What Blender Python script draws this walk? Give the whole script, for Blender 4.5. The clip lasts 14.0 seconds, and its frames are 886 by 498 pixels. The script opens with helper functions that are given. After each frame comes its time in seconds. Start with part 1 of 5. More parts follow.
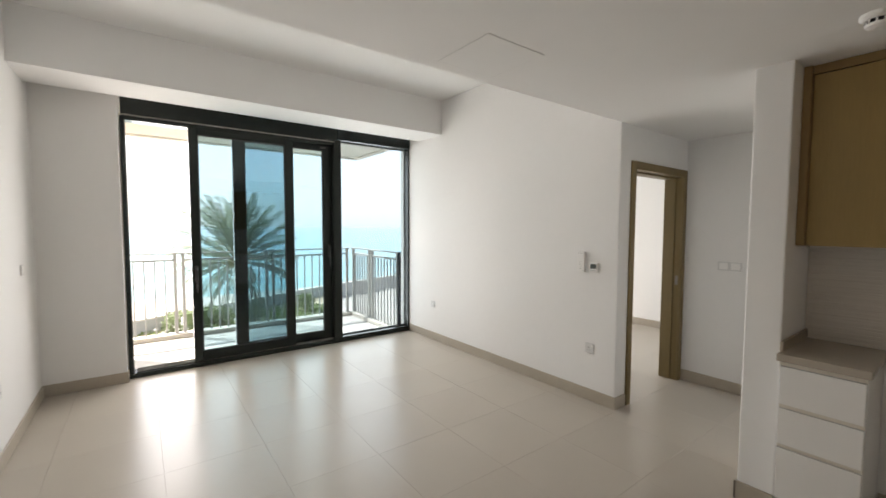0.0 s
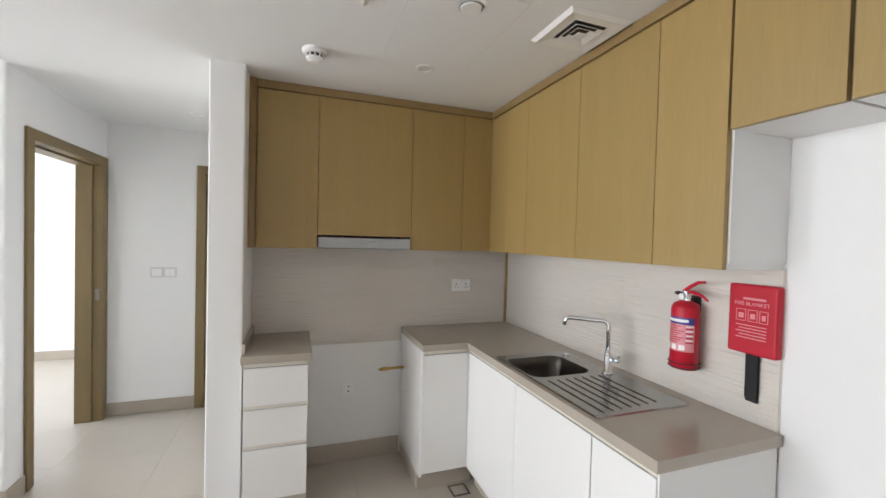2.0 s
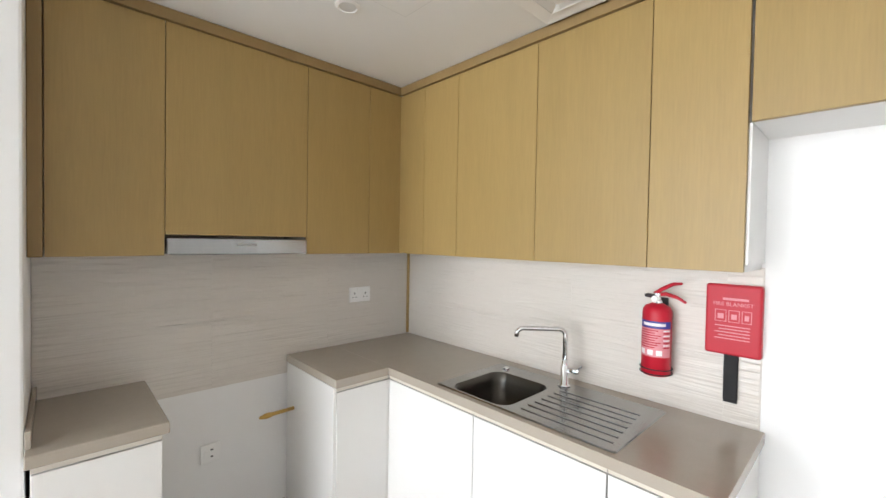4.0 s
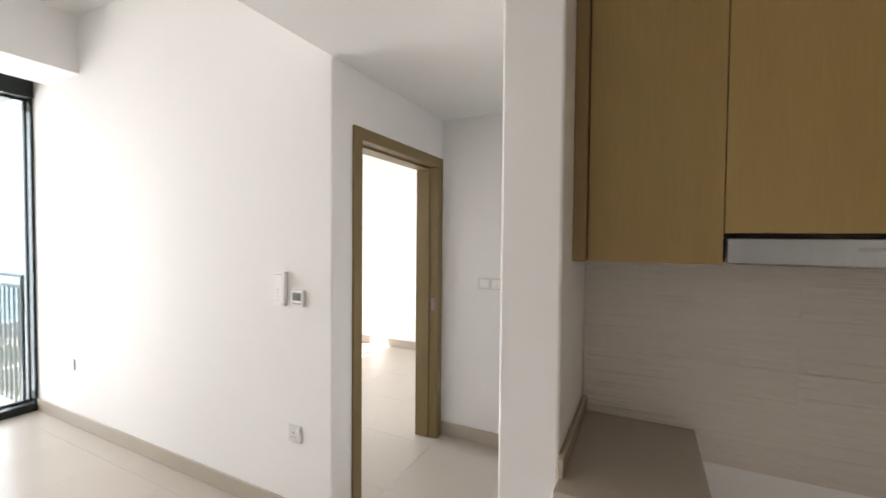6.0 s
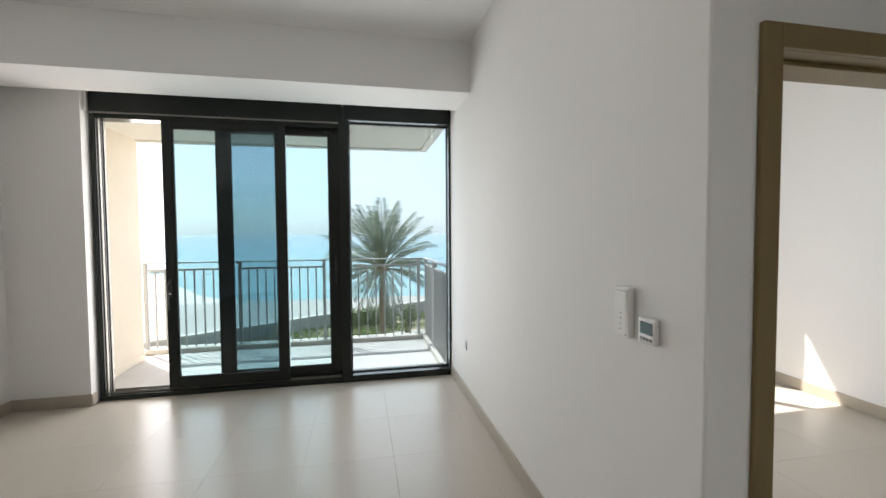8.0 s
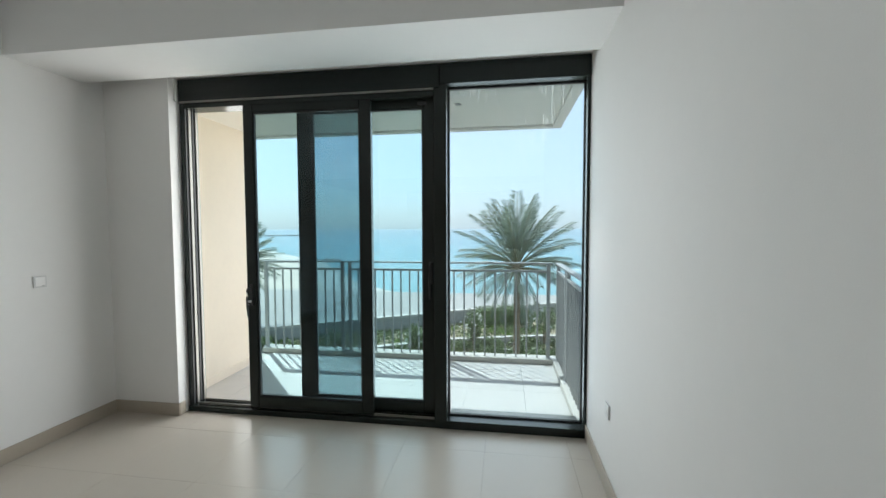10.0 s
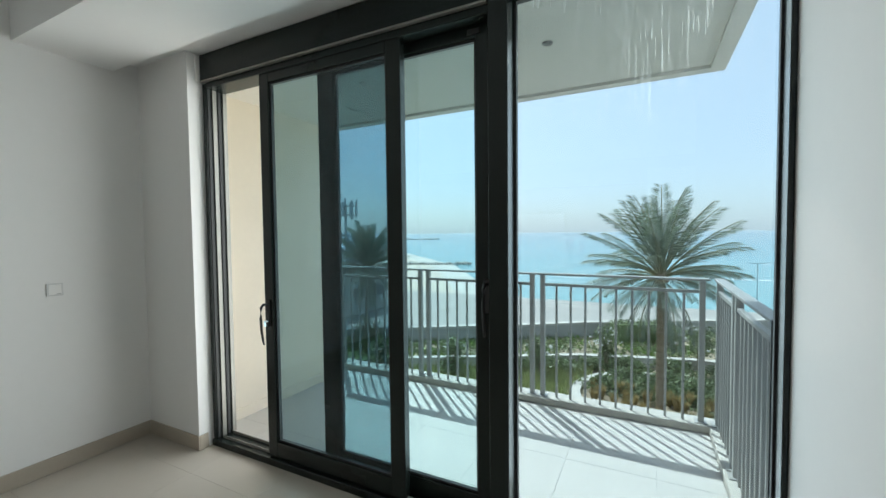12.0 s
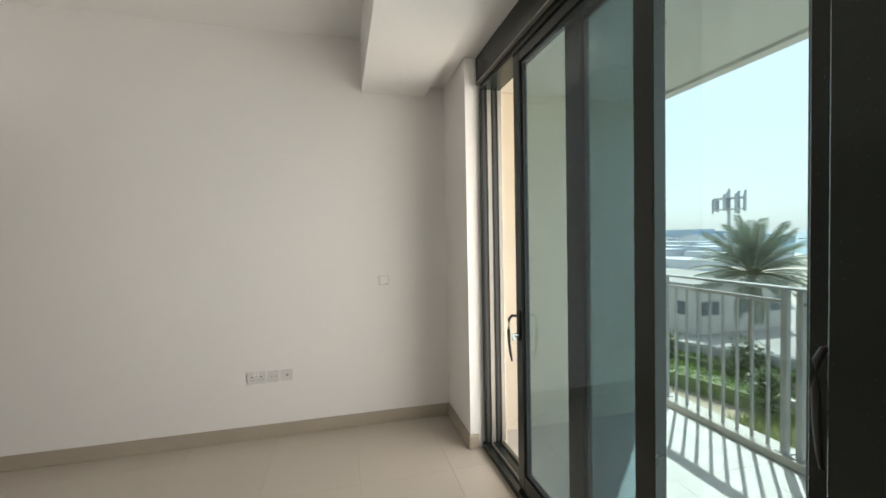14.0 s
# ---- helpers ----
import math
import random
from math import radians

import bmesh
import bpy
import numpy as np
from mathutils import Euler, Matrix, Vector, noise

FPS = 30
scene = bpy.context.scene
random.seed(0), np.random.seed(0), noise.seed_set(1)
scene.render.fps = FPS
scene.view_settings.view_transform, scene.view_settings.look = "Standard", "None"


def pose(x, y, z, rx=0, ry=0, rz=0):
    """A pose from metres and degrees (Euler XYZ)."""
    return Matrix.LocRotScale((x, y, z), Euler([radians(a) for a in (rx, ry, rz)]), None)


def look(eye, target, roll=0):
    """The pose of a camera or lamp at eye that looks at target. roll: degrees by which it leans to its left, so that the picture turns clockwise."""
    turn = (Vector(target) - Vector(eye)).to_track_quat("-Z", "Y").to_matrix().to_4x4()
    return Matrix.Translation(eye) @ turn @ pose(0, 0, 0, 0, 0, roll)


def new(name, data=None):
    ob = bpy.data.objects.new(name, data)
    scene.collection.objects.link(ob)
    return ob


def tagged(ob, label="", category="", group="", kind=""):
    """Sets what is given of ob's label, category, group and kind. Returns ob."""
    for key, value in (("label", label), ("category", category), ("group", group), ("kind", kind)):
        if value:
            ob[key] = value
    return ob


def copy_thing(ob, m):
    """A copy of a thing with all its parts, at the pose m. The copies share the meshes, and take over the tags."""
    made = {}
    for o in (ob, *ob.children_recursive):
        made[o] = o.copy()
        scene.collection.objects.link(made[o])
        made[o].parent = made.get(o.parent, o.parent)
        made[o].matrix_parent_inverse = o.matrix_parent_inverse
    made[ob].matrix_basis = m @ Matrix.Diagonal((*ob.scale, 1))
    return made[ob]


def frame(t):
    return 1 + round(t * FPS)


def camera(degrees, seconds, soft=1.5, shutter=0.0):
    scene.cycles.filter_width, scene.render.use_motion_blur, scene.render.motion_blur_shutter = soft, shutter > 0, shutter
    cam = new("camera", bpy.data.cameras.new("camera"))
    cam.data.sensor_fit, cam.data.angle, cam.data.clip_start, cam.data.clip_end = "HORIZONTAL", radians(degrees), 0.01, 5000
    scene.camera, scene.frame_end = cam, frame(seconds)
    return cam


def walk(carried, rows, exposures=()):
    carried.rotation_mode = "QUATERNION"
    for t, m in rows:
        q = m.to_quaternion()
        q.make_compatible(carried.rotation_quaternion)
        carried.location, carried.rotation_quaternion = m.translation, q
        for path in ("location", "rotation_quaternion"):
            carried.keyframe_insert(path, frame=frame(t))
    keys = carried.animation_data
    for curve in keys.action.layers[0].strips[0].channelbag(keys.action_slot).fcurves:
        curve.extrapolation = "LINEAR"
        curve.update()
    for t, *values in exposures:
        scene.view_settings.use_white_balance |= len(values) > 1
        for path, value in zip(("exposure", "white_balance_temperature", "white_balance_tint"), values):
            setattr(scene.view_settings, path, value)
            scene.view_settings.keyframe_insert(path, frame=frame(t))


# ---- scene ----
cam = camera(95.0, 14.0, shutter=0.1)
PATH = [
    (0, (-3.175, -5.104, 1.548), (-1.984, -3.502, 1.436), 0.2),
    (0.5, (-3.099, -5.023, 1.543), (-1.464, -3.875, 1.446), 1.0),
    (1, (-3.004, -4.947, 1.543), (-1.09, -4.373, 1.469), 1.3),
    (1.5, (-2.926, -4.85, 1.544), (-0.933, -4.998, 1.479), 1.5),
    (2, (-2.821, -4.738, 1.521), (-0.939, -5.414, 1.476), 1.5),
    (2.2, (-2.773, -4.689, 1.522), (-0.956, -5.524, 1.483), 1.5),
    (4.3, (-2.078, -4.545, 1.53), (-0.635, -5.93, 1.487), 1.0),
    (4.5, (-2.018, -4.574, 1.531), (-0.466, -5.834, 1.489), 0.9),
    (5, (-1.872, -4.632, 1.521), (0.026, -5.259, 1.463), 0.8),
    (5.5, (-1.722, -4.654, 1.532), (0.27, -4.491, 1.458), 0.4),
    (6, (-1.558, -4.666, 1.514), (0.232, -3.776, 1.459), 0.5),
    (6.5, (-1.377, -4.639, 1.527), (0.042, -3.233, 1.441), -0.2),
    (7, (-1.238, -4.561, 1.515), (-0.207, -2.849, 1.435), -0.1),
    (7.5, (-1.094, -4.44, 1.518), (-0.423, -2.557, 1.442), 0.0),
    (8, (-0.945, -4.233, 1.524), (-0.548, -2.274, 1.445), -0.4),
    (8.5, (-0.856, -3.998, 1.529), (-0.674, -2.008, 1.442), -0.5),
    (9, (-0.792, -3.72, 1.546), (-0.76, -1.722, 1.46), -0.4),
    (11.5, (-0.448, -2.14, 1.583), (-1.232, -0.303, 1.477), -0.5),
    (12, (-0.463, -1.852, 1.541), (-1.366, -0.069, 1.462), -0.6),
    (12.5, (-0.493, -1.578, 1.541), (-1.484, 0.157, 1.458), -0.5),
    (13, (-0.519, -1.309, 1.55), (-1.717, 0.291, 1.472), -0.6),
    (13.5, (-0.535, -1.159, 1.548), (-2.206, -0.063, 1.47), -0.9),
    (14, (-0.535, -0.98, 1.544), (-2.474, -0.494, 1.487), -1.1),
]
LOOK = [
    (0.0, 1.72, 6930, 14), (0.5, 2.03, 6900, 14), (0.8, 2.16, 6780, 14), (1.3, 2.57, 6380, 14), (2.2, 2.75, 6230, 13), (4.5, 3.25, 6230, 12), (5.1, 3.05, 6280, 14), (5.5, 2.72, 6530, 16), (5.8, 2.52, 6680, 16), (6.5, 2.10, 6880, 17),
    (7.5, 1.55, 6750, 14), (9.0, 1.22, 6400, 10), (11.5, 1.05, 6150, 3), (12.5, 0.94, 6150, 3), (13.1, 0.90, 6150, 2), (13.5, 0.94, 6150, 2), (14.0, 1.30, 7150, 12),
]
walk(cam, [(t, look(eye, target, roll)) for t, eye, target, roll in PATH], exposures=LOOK)

# ---- light ----
world = bpy.data.worlds.new("hazy_sky")
scene.world = world
world.use_nodes = True
wn, wl = world.node_tree.nodes, world.node_tree.links
sky = wn.new("ShaderNodeTexSky")
sky.sky_type, sky.sun_disc = "NISHITA", False
sky.sun_elevation, sky.sun_rotation = radians(51), radians(-43)
sky.air_density, sky.dust_density, sky.ozone_density, sky.altitude = 1.0, 2.0, 2.5, 0
haze = wn.new("ShaderNodeMix")
haze.data_type = "RGBA"
haze.inputs[0].default_value = 0.62
haze.inputs[7].default_value = (6.7, 6.95, 7.2, 1)
wl.new(sky.outputs[0], haze.inputs[6]), wl.new(haze.outputs[2], wn["Background"].inputs[0])
wn["Background"].inputs[1].default_value = 0.15

sun = new("sun", bpy.data.lights.new("sun", "SUN"))
sun.data.energy, sun.data.angle, sun.data.color = 5.0, radians(0.55), (1.0, 0.95, 0.87)
sun.matrix_basis = look((0, 0, 30), (0.70, -0.75, 28.7))


def sky_portal(name, x0, x1, y, z0, z1, watts, slant=0.0, color=(1.0, 0.985, 0.96)):
    """Daylight of the open sky, standing in the outer face of a window opening and slanting in from the open side."""
    lamp = new(name, bpy.data.lights.new(name, "AREA"))
    lamp.data.shape, lamp.data.size, lamp.data.size_y = "RECTANGLE", x1 - x0, z1 - z0
    lamp.data.energy, lamp.data.color, lamp.data.spread = watts, color, radians(150)
    lamp.matrix_basis = look(((x0 + x1) / 2, y, (z0 + z1) / 2), ((x0 + x1) / 2 - slant, y - 1, (z0 + z1) / 2))
    return lamp


for wx in (-2.71, -1.64, -0.57):
    sky_portal("window_daylight", wx - 0.5, wx + 0.5, 0.42, 0.06, 2.62, 9.8, 0.08)
sky_portal("bedroom_daylight", 0.52, 2.02, 0.10, 0.06, 2.70, 10.5, color=(0.88, 0.96, 1.0))


# ---- materials ----
def material(name, color, rough=0.5, metal=0.0, var=0.05, scale=6.0, bump=0.0, bump_scale=60.0, stretch=(1, 1, 1), per_piece=0.0, spec=0.5, coat=0.0, fine=0.4, uneven=0.15):
    """A painted, stony or metal surface with variation at two scales and fine relief."""
    m = bpy.data.materials.new(name)
    m.use_nodes = True
    n, l = m.node_tree.nodes, m.node_tree.links
    b = n["Principled BSDF"]
    b.inputs["Roughness"].default_value, b.inputs["Metallic"].default_value = rough, metal
    b.inputs["Specular IOR Level"].default_value, b.inputs["Coat Weight"].default_value = spec, coat
    co, mp = n.new("ShaderNodeTexCoord"), n.new("ShaderNodeMapping")
    mp.inputs["Scale"].default_value = stretch
    l.new(co.outputs["Object"], mp.inputs[0])
    big, small = n.new("ShaderNodeTexNoise"), n.new("ShaderNodeTexNoise")
    big.inputs["Scale"].default_value, big.inputs["Detail"].default_value = scale, 3
    small.inputs["Scale"].default_value, small.inputs["Detail"].default_value = scale * 14, 4
    mix = n.new("ShaderNodeMix")
    mix.inputs[0].default_value = fine
    for t in (big, small):
        l.new(mp.outputs[0], t.inputs["Vector"])
    l.new(big.outputs[0], mix.inputs[2]), l.new(small.outputs[0], mix.inputs[3])
    ramp = n.new("ShaderNodeValToRGB")
    ramp.color_ramp.elements[0].position, ramp.color_ramp.elements[1].position = 0.3, 0.7
    ramp.color_ramp.elements[0].color = (*[c * (1 - var) for c in color], 1)
    ramp.color_ramp.elements[1].color = (*[min(1, c * (1 + var)) for c in color], 1)
    l.new(mix.outputs[0], ramp.inputs[0])
    out = ramp.outputs[0]
    if per_piece:
        info, hsv, rng = n.new("ShaderNodeObjectInfo"), n.new("ShaderNodeHueSaturation"), n.new("ShaderNodeMapRange")
        rng.inputs[3].default_value, rng.inputs[4].default_value = 1 - per_piece, 1 + per_piece
        l.new(info.outputs["Random"], rng.inputs[0]), l.new(rng.outputs[0], hsv.inputs["Value"])
        l.new(out, hsv.inputs["Color"])
        out = hsv.outputs[0]
    l.new(out, b.inputs["Base Color"])
    rr = n.new("ShaderNodeMapRange")
    rr.inputs[3].default_value, rr.inputs[4].default_value = rough * (1 - uneven), min(1, rough * (1 + uneven))
    l.new(small.outputs[0], rr.inputs[0]), l.new(rr.outputs[0], b.inputs["Roughness"])
    if bump:
        tex, bp = n.new("ShaderNodeTexNoise"), n.new("ShaderNodeBump")
        tex.inputs["Scale"].default_value, tex.inputs["Detail"].default_value = bump_scale, 4
        bp.inputs["Strength"].default_value, bp.inputs["Distance"].default_value = bump, 0.01
        l.new(mp.outputs[0], tex.inputs["Vector"]), l.new(tex.outputs[0], bp.inputs["Height"])
        l.new(bp.outputs[0], b.inputs["Normal"])
    return m


def glass(name, tint, dirt=0.0):
    """Tinted window glass: clear through, a mirror at grazing angles, with dried runs of salt and dust."""
    m = bpy.data.materials.new(name)
    m.use_nodes = True
    n, l = m.node_tree.nodes, m.node_tree.links
    n.remove(n["Principled BSDF"])
    clear, gloss, fres, mix = n.new("ShaderNodeBsdfTransparent"), n.new("ShaderNodeBsdfGlossy"), n.new("ShaderNodeLayerWeight"), n.new("ShaderNodeMixShader")
    clear.inputs[0].default_value = (*tint, 1)
    gloss.inputs["Roughness"].default_value = 0.0
    fres.inputs[0].default_value = 0.5
    power, scale = n.new("ShaderNodeMath"), n.new("ShaderNodeMapRange")
    power.operation, power.inputs[1].default_value = "POWER", 5
    scale.inputs[3].default_value, scale.inputs[4].default_value = 0.04, 1.0
    l.new(fres.outputs["Facing"], power.inputs[0]), l.new(power.outputs[0], scale.inputs[0]), l.new(scale.outputs[0], mix.inputs[0])
    l.new(clear.outputs[0], mix.inputs[1]), l.new(gloss.outputs[0], mix.inputs[2])
    out = mix.outputs[0]
    if dirt:
        co, mp, runs, spots = n.new("ShaderNodeTexCoord"), n.new("ShaderNodeMapping"), n.new("ShaderNodeTexNoise"), n.new("ShaderNodeTexNoise")
        mp.inputs["Scale"].default_value = (210, 210, 4.5)
        runs.inputs["Scale"].default_value, spots.inputs["Scale"].default_value = 1.0, 2.2
        l.new(co.outputs["Object"], mp.inputs[0]), l.new(mp.outputs[0], runs.inputs["Vector"]), l.new(co.outputs["Object"], spots.inputs["Vector"])
        sep, high = n.new("ShaderNodeSeparateXYZ"), n.new("ShaderNodeMapRange")
        l.new(co.outputs["Object"], sep.inputs[0])
        high.inputs[1].default_value, high.inputs[2].default_value = 1.95, 2.72
        l.new(sep.outputs[2], high.inputs[0])
        thin, blot, mul, mul2, film = n.new("ShaderNodeMapRange"), n.new("ShaderNodeMapRange"), n.new("ShaderNodeMath"), n.new("ShaderNodeMath"), n.new("ShaderNodeMixShader")
        thin.inputs[1].default_value, thin.inputs[2].default_value = 0.60, 0.70
        blot.inputs[1].default_value, blot.inputs[2].default_value = 0.28, 0.62
        blot.inputs[4].default_value = dirt
        mul.operation = mul2.operation = "MULTIPLY"
        l.new(runs.outputs[0], thin.inputs[0]), l.new(spots.outputs[0], blot.inputs[0])
        l.new(thin.outputs[0], mul.inputs[0]), l.new(high.outputs[0], mul.inputs[1])
        l.new(mul.outputs[0], mul2.inputs[0]), l.new(blot.outputs[0], mul2.inputs[1])
        dust = n.new("ShaderNodeBsdfTranslucent")
        dust.inputs[0].default_value = (0.8, 0.82, 0.82, 1)
        l.new(mul2.outputs[0], film.inputs[0]), l.new(out, film.inputs[1]), l.new(dust.outputs[0], film.inputs[2])
        out = film.outputs[0]
    l.new(out, n["Material Output"].inputs[0])
    return m


def leafy(name, color, var=0.35, through_light=0.35):
    """Leaves: each island of the mesh its own shade, letting some light through."""
    m = bpy.data.materials.new(name)
    m.use_nodes = True
    n, l = m.node_tree.nodes, m.node_tree.links
    b = n["Principled BSDF"]
    geo, ramp = n.new("ShaderNodeNewGeometry"), n.new("ShaderNodeValToRGB")
    ramp.color_ramp.elements[0].color = (*[c * (1 - var) for c in color], 1)
    ramp.color_ramp.elements[1].color = (*[c * (1 + var) for c in color], 1)
    l.new(geo.outputs["Random Per Island"], ramp.inputs[0]), l.new(ramp.outputs[0], b.inputs["Base Color"])
    b.inputs["Roughness"].default_value = 0.5
    tr, mix = n.new("ShaderNodeBsdfTranslucent"), n.new("ShaderNodeMixShader")
    l.new(ramp.outputs[0], tr.inputs[0])
    mix.inputs[0].default_value = through_light
    l.new(b.outputs[0], mix.inputs[1]), l.new(tr.outputs[0], mix.inputs[2]), l.new(mix.outputs[0], n["Material Output"].inputs[0])
    return m


PAINT = material("white_wall_paint", (0.80, 0.79, 0.775), 0.75, var=0.015, scale=1.2, bump=0.05, bump_scale=220)
CEIL = material("white_ceiling_paint", (0.80, 0.795, 0.785), 0.8, var=0.012, scale=0.8, bump=0.03, bump_scale=180)
TILE = material("beige_porcelain", (0.475, 0.43, 0.37), 0.27, var=0.018, scale=1.4, per_piece=0.012, fine=0.25, spec=0.40, uneven=0.015)
SKIRT = material("beige_skirting_tile", (0.40, 0.35, 0.285), 0.4, var=0.05, scale=4)
GROUT = material("beige_grout", (0.47, 0.43, 0.37), 0.9, var=0.06, scale=30)
ALU = material("dark_grey_aluminium", (0.011, 0.016, 0.014), 0.27, 0.0, spec=0.33, var=0.05, scale=12, uneven=0.04)
ALU_IN = material("grey_aluminium_track", (0.26, 0.25, 0.225), 0.42, 0.4, var=0.06, scale=14)
GASKET = material("black_rubber_gasket", (0.018, 0.018, 0.018), 0.6, var=0.1, scale=20)
BLACK = material("black_plastic", (0.02, 0.02, 0.021), 0.4, var=0.1, scale=20)
GLASS = glass("tinted_glass", (0.55, 0.655, 0.69), 0.15)
GLASS_DIRTY = glass("tinted_glass_with_salt_runs", (0.615, 0.68, 0.715), 0.55)
OAK_V = material("oak_veneer", (0.335, 0.226, 0.080), 0.46, var=0.085, scale=1.6, stretch=(9, 9, 0.55), bump=0.04, bump_scale=26, per_piece=0.03, fine=0.6)
OAK_TRIM = material("oak_veneer_trim", (0.26, 0.172, 0.07), 0.5, var=0.09, scale=1.6, stretch=(9, 9, 0.6), bump=0.04, bump_scale=26)
DOOR_OAK = material("brown_oak_door_frame", (0.195, 0.137, 0.055), 0.45, var=0.10, scale=1.5, stretch=(10, 10, 0.5), bump=0.05, bump_scale=30)
CARCASS = material("white_cabinet_board", (0.76, 0.75, 0.73), 0.4, var=0.012, scale=3)
LACQUER = material("white_lacquer", (0.80, 0.785, 0.76), 0.22, var=0.01, scale=2, coat=0.2)
CHANNEL = material("beige_handle_channel", (0.66, 0.61, 0.53), 0.35, 0.0, var=0.03, scale=9)
QUARTZ = material("beige_quartz_worktop", (0.40, 0.35, 0.29), 0.2, var=0.05, scale=26, fine=0.7, coat=0.15)
STEEL = material("brushed_stainless_steel", (0.36, 0.36, 0.355), 0.21, 1.0, var=0.06, scale=9, stretch=(1, 14, 1), bump=0.02, bump_scale=80)
CHROME = material("polished_chrome", (0.82, 0.82, 0.83), 0.07, 1.0, var=0.02, scale=8)
BRASS = material("brass_pipe", (0.62, 0.40, 0.12), 0.32, 1.0, var=0.1, scale=20)
PLATE = material("off_white_plate", (0.66, 0.655, 0.645), 0.4, var=0.01, scale=10)
# Darker copy of the sink's steel, with the shade inside the bowl coloured in.
BOWL = material("darkened_steel_bowl", (0.10, 0.092, 0.08), 0.34, 1.0, var=0.08, scale=9)
PLASTIC = material("white_plastic", (0.82, 0.81, 0.79), 0.35, var=0.01, scale=10)
GREYP = material("grey_plastic", (0.35, 0.35, 0.34), 0.4, var=0.03, scale=10)
SCREEN = material("dark_display", (0.05, 0.06, 0.055), 0.15, var=0.05, scale=8)
RED = material("red_enamel", (0.46, 0.010, 0.026), 0.45, var=0.05, scale=7, spec=0.35)
PINKP = material("faded_pink_print", (0.66, 0.25, 0.28), 0.5, var=0.05, scale=15)
LABELW = material("white_label", (0.85, 0.80, 0.80), 0.45, var=0.02, scale=15)
BLUEBAND = material("blue_label_band", (0.03, 0.04, 0.25), 0.4, var=0.05, scale=10)
STRAP = material("black_webbing", (0.012, 0.012, 0.013), 0.8, var=0.2, scale=60)
CREAM = material("cream_render", (0.82, 0.735, 0.61), 0.85, var=0.03, scale=1.4, bump=0.2, bump_scale=120)
SLAB = material("white_soffit_render", (0.79, 0.765, 0.71), 0.85, var=0.03, scale=1.2, bump=0.15, bump_scale=90)
BFLOOR = material("pale_balcony_tile", (0.56, 0.535, 0.50), 0.6, var=0.06, scale=3, bump=0.05, bump_scale=60, per_piece=0.01)
RAIL = material("grey_powder_coat", (0.39, 0.385, 0.37), 0.45, 0.1, var=0.05, scale=16, bump=0.03, bump_scale=200)
RAIL_END = material("dark_blue_grey_plate", (0.006, 0.009, 0.014), 0.5, 0.0, spec=0.15, var=0.08, scale=14)
CONC = material("pale_concrete", (0.52, 0.49, 0.44), 0.85, var=0.07, scale=0.9, bump=0.15, bump_scale=30)
GREYWALL = material("grey_parapet_render", (0.36, 0.35, 0.33), 0.9, var=0.07, scale=0.5, bump=0.15, bump_scale=25)
SAND = material("pale_beach_sand", (0.52, 0.46, 0.38), 0.95, var=0.06, scale=0.06, bump=0.3, bump_scale=2)
SOIL = material("brown_garden_soil", (0.36, 0.29, 0.205), 0.95, var=0.22, scale=1.1, bump=0.5, bump_scale=9)
LAWN = material("lawn", (0.20, 0.22, 0.07), 0.9, var=0.3, scale=0.9, bump=0.6, bump_scale=25)
PAVE = material("grey_paving", (0.36, 0.34, 0.31), 0.9, var=0.08, scale=0.8)
ROCK = material("breakwater_rock", (0.42, 0.40, 0.36), 0.9, var=0.2, scale=0.5)
BARK = material("palm_bark", (0.24, 0.185, 0.125), 0.9, var=0.25, scale=5, stretch=(1, 1, 3), bump=0.8, bump_scale=12)
FROND = leafy("palm_fronds", (0.185, 0.225, 0.165), 0.45, 0.35)
STALK = leafy("palm_stalks", (0.20, 0.20, 0.10), 0.2, 0.1)
SHRUB = leafy("shrub_leaves", (0.165, 0.205, 0.095), 0.55, 0.3)
HEDGE = leafy("bright_hedge_leaves", (0.17, 0.26, 0.05), 0.35, 0.35)
BLADE = leafy("green_grass_blades", (0.27, 0.30, 0.12), 0.4, 0.35)
STRAW = leafy("dry_grass_blades", (0.34, 0.26, 0.11), 0.35, 0.3)
PETAL = material("white_petals", (0.8, 0.78, 0.74), 0.6, var=0.05)
# Far facades and windows have the haze of distance mixed into their colours.
FAR_A = material("haze_tinted_pale_facade", (0.56, 0.60, 0.64), 0.9, var=0.05, scale=0.05)
FAR_B = material("haze_tinted_blue_facade", (0.36, 0.52, 0.70), 0.7, var=0.05, scale=0.05)
FAR_G = material("haze_tinted_window_glass", (0.50, 0.55, 0.60), 0.4, var=0.05, scale=0.2)
DARKWIN = material("dark_window_glass", (0.10, 0.12, 0.13), 0.25, var=0.05, scale=0.5)
# Galvanised grey, lightened to carry haze; the street lamps share it.
MAST = material("haze_tinted_galvanised_mast", (0.45, 0.48, 0.50), 0.5, 0.4, var=0.06, scale=3)


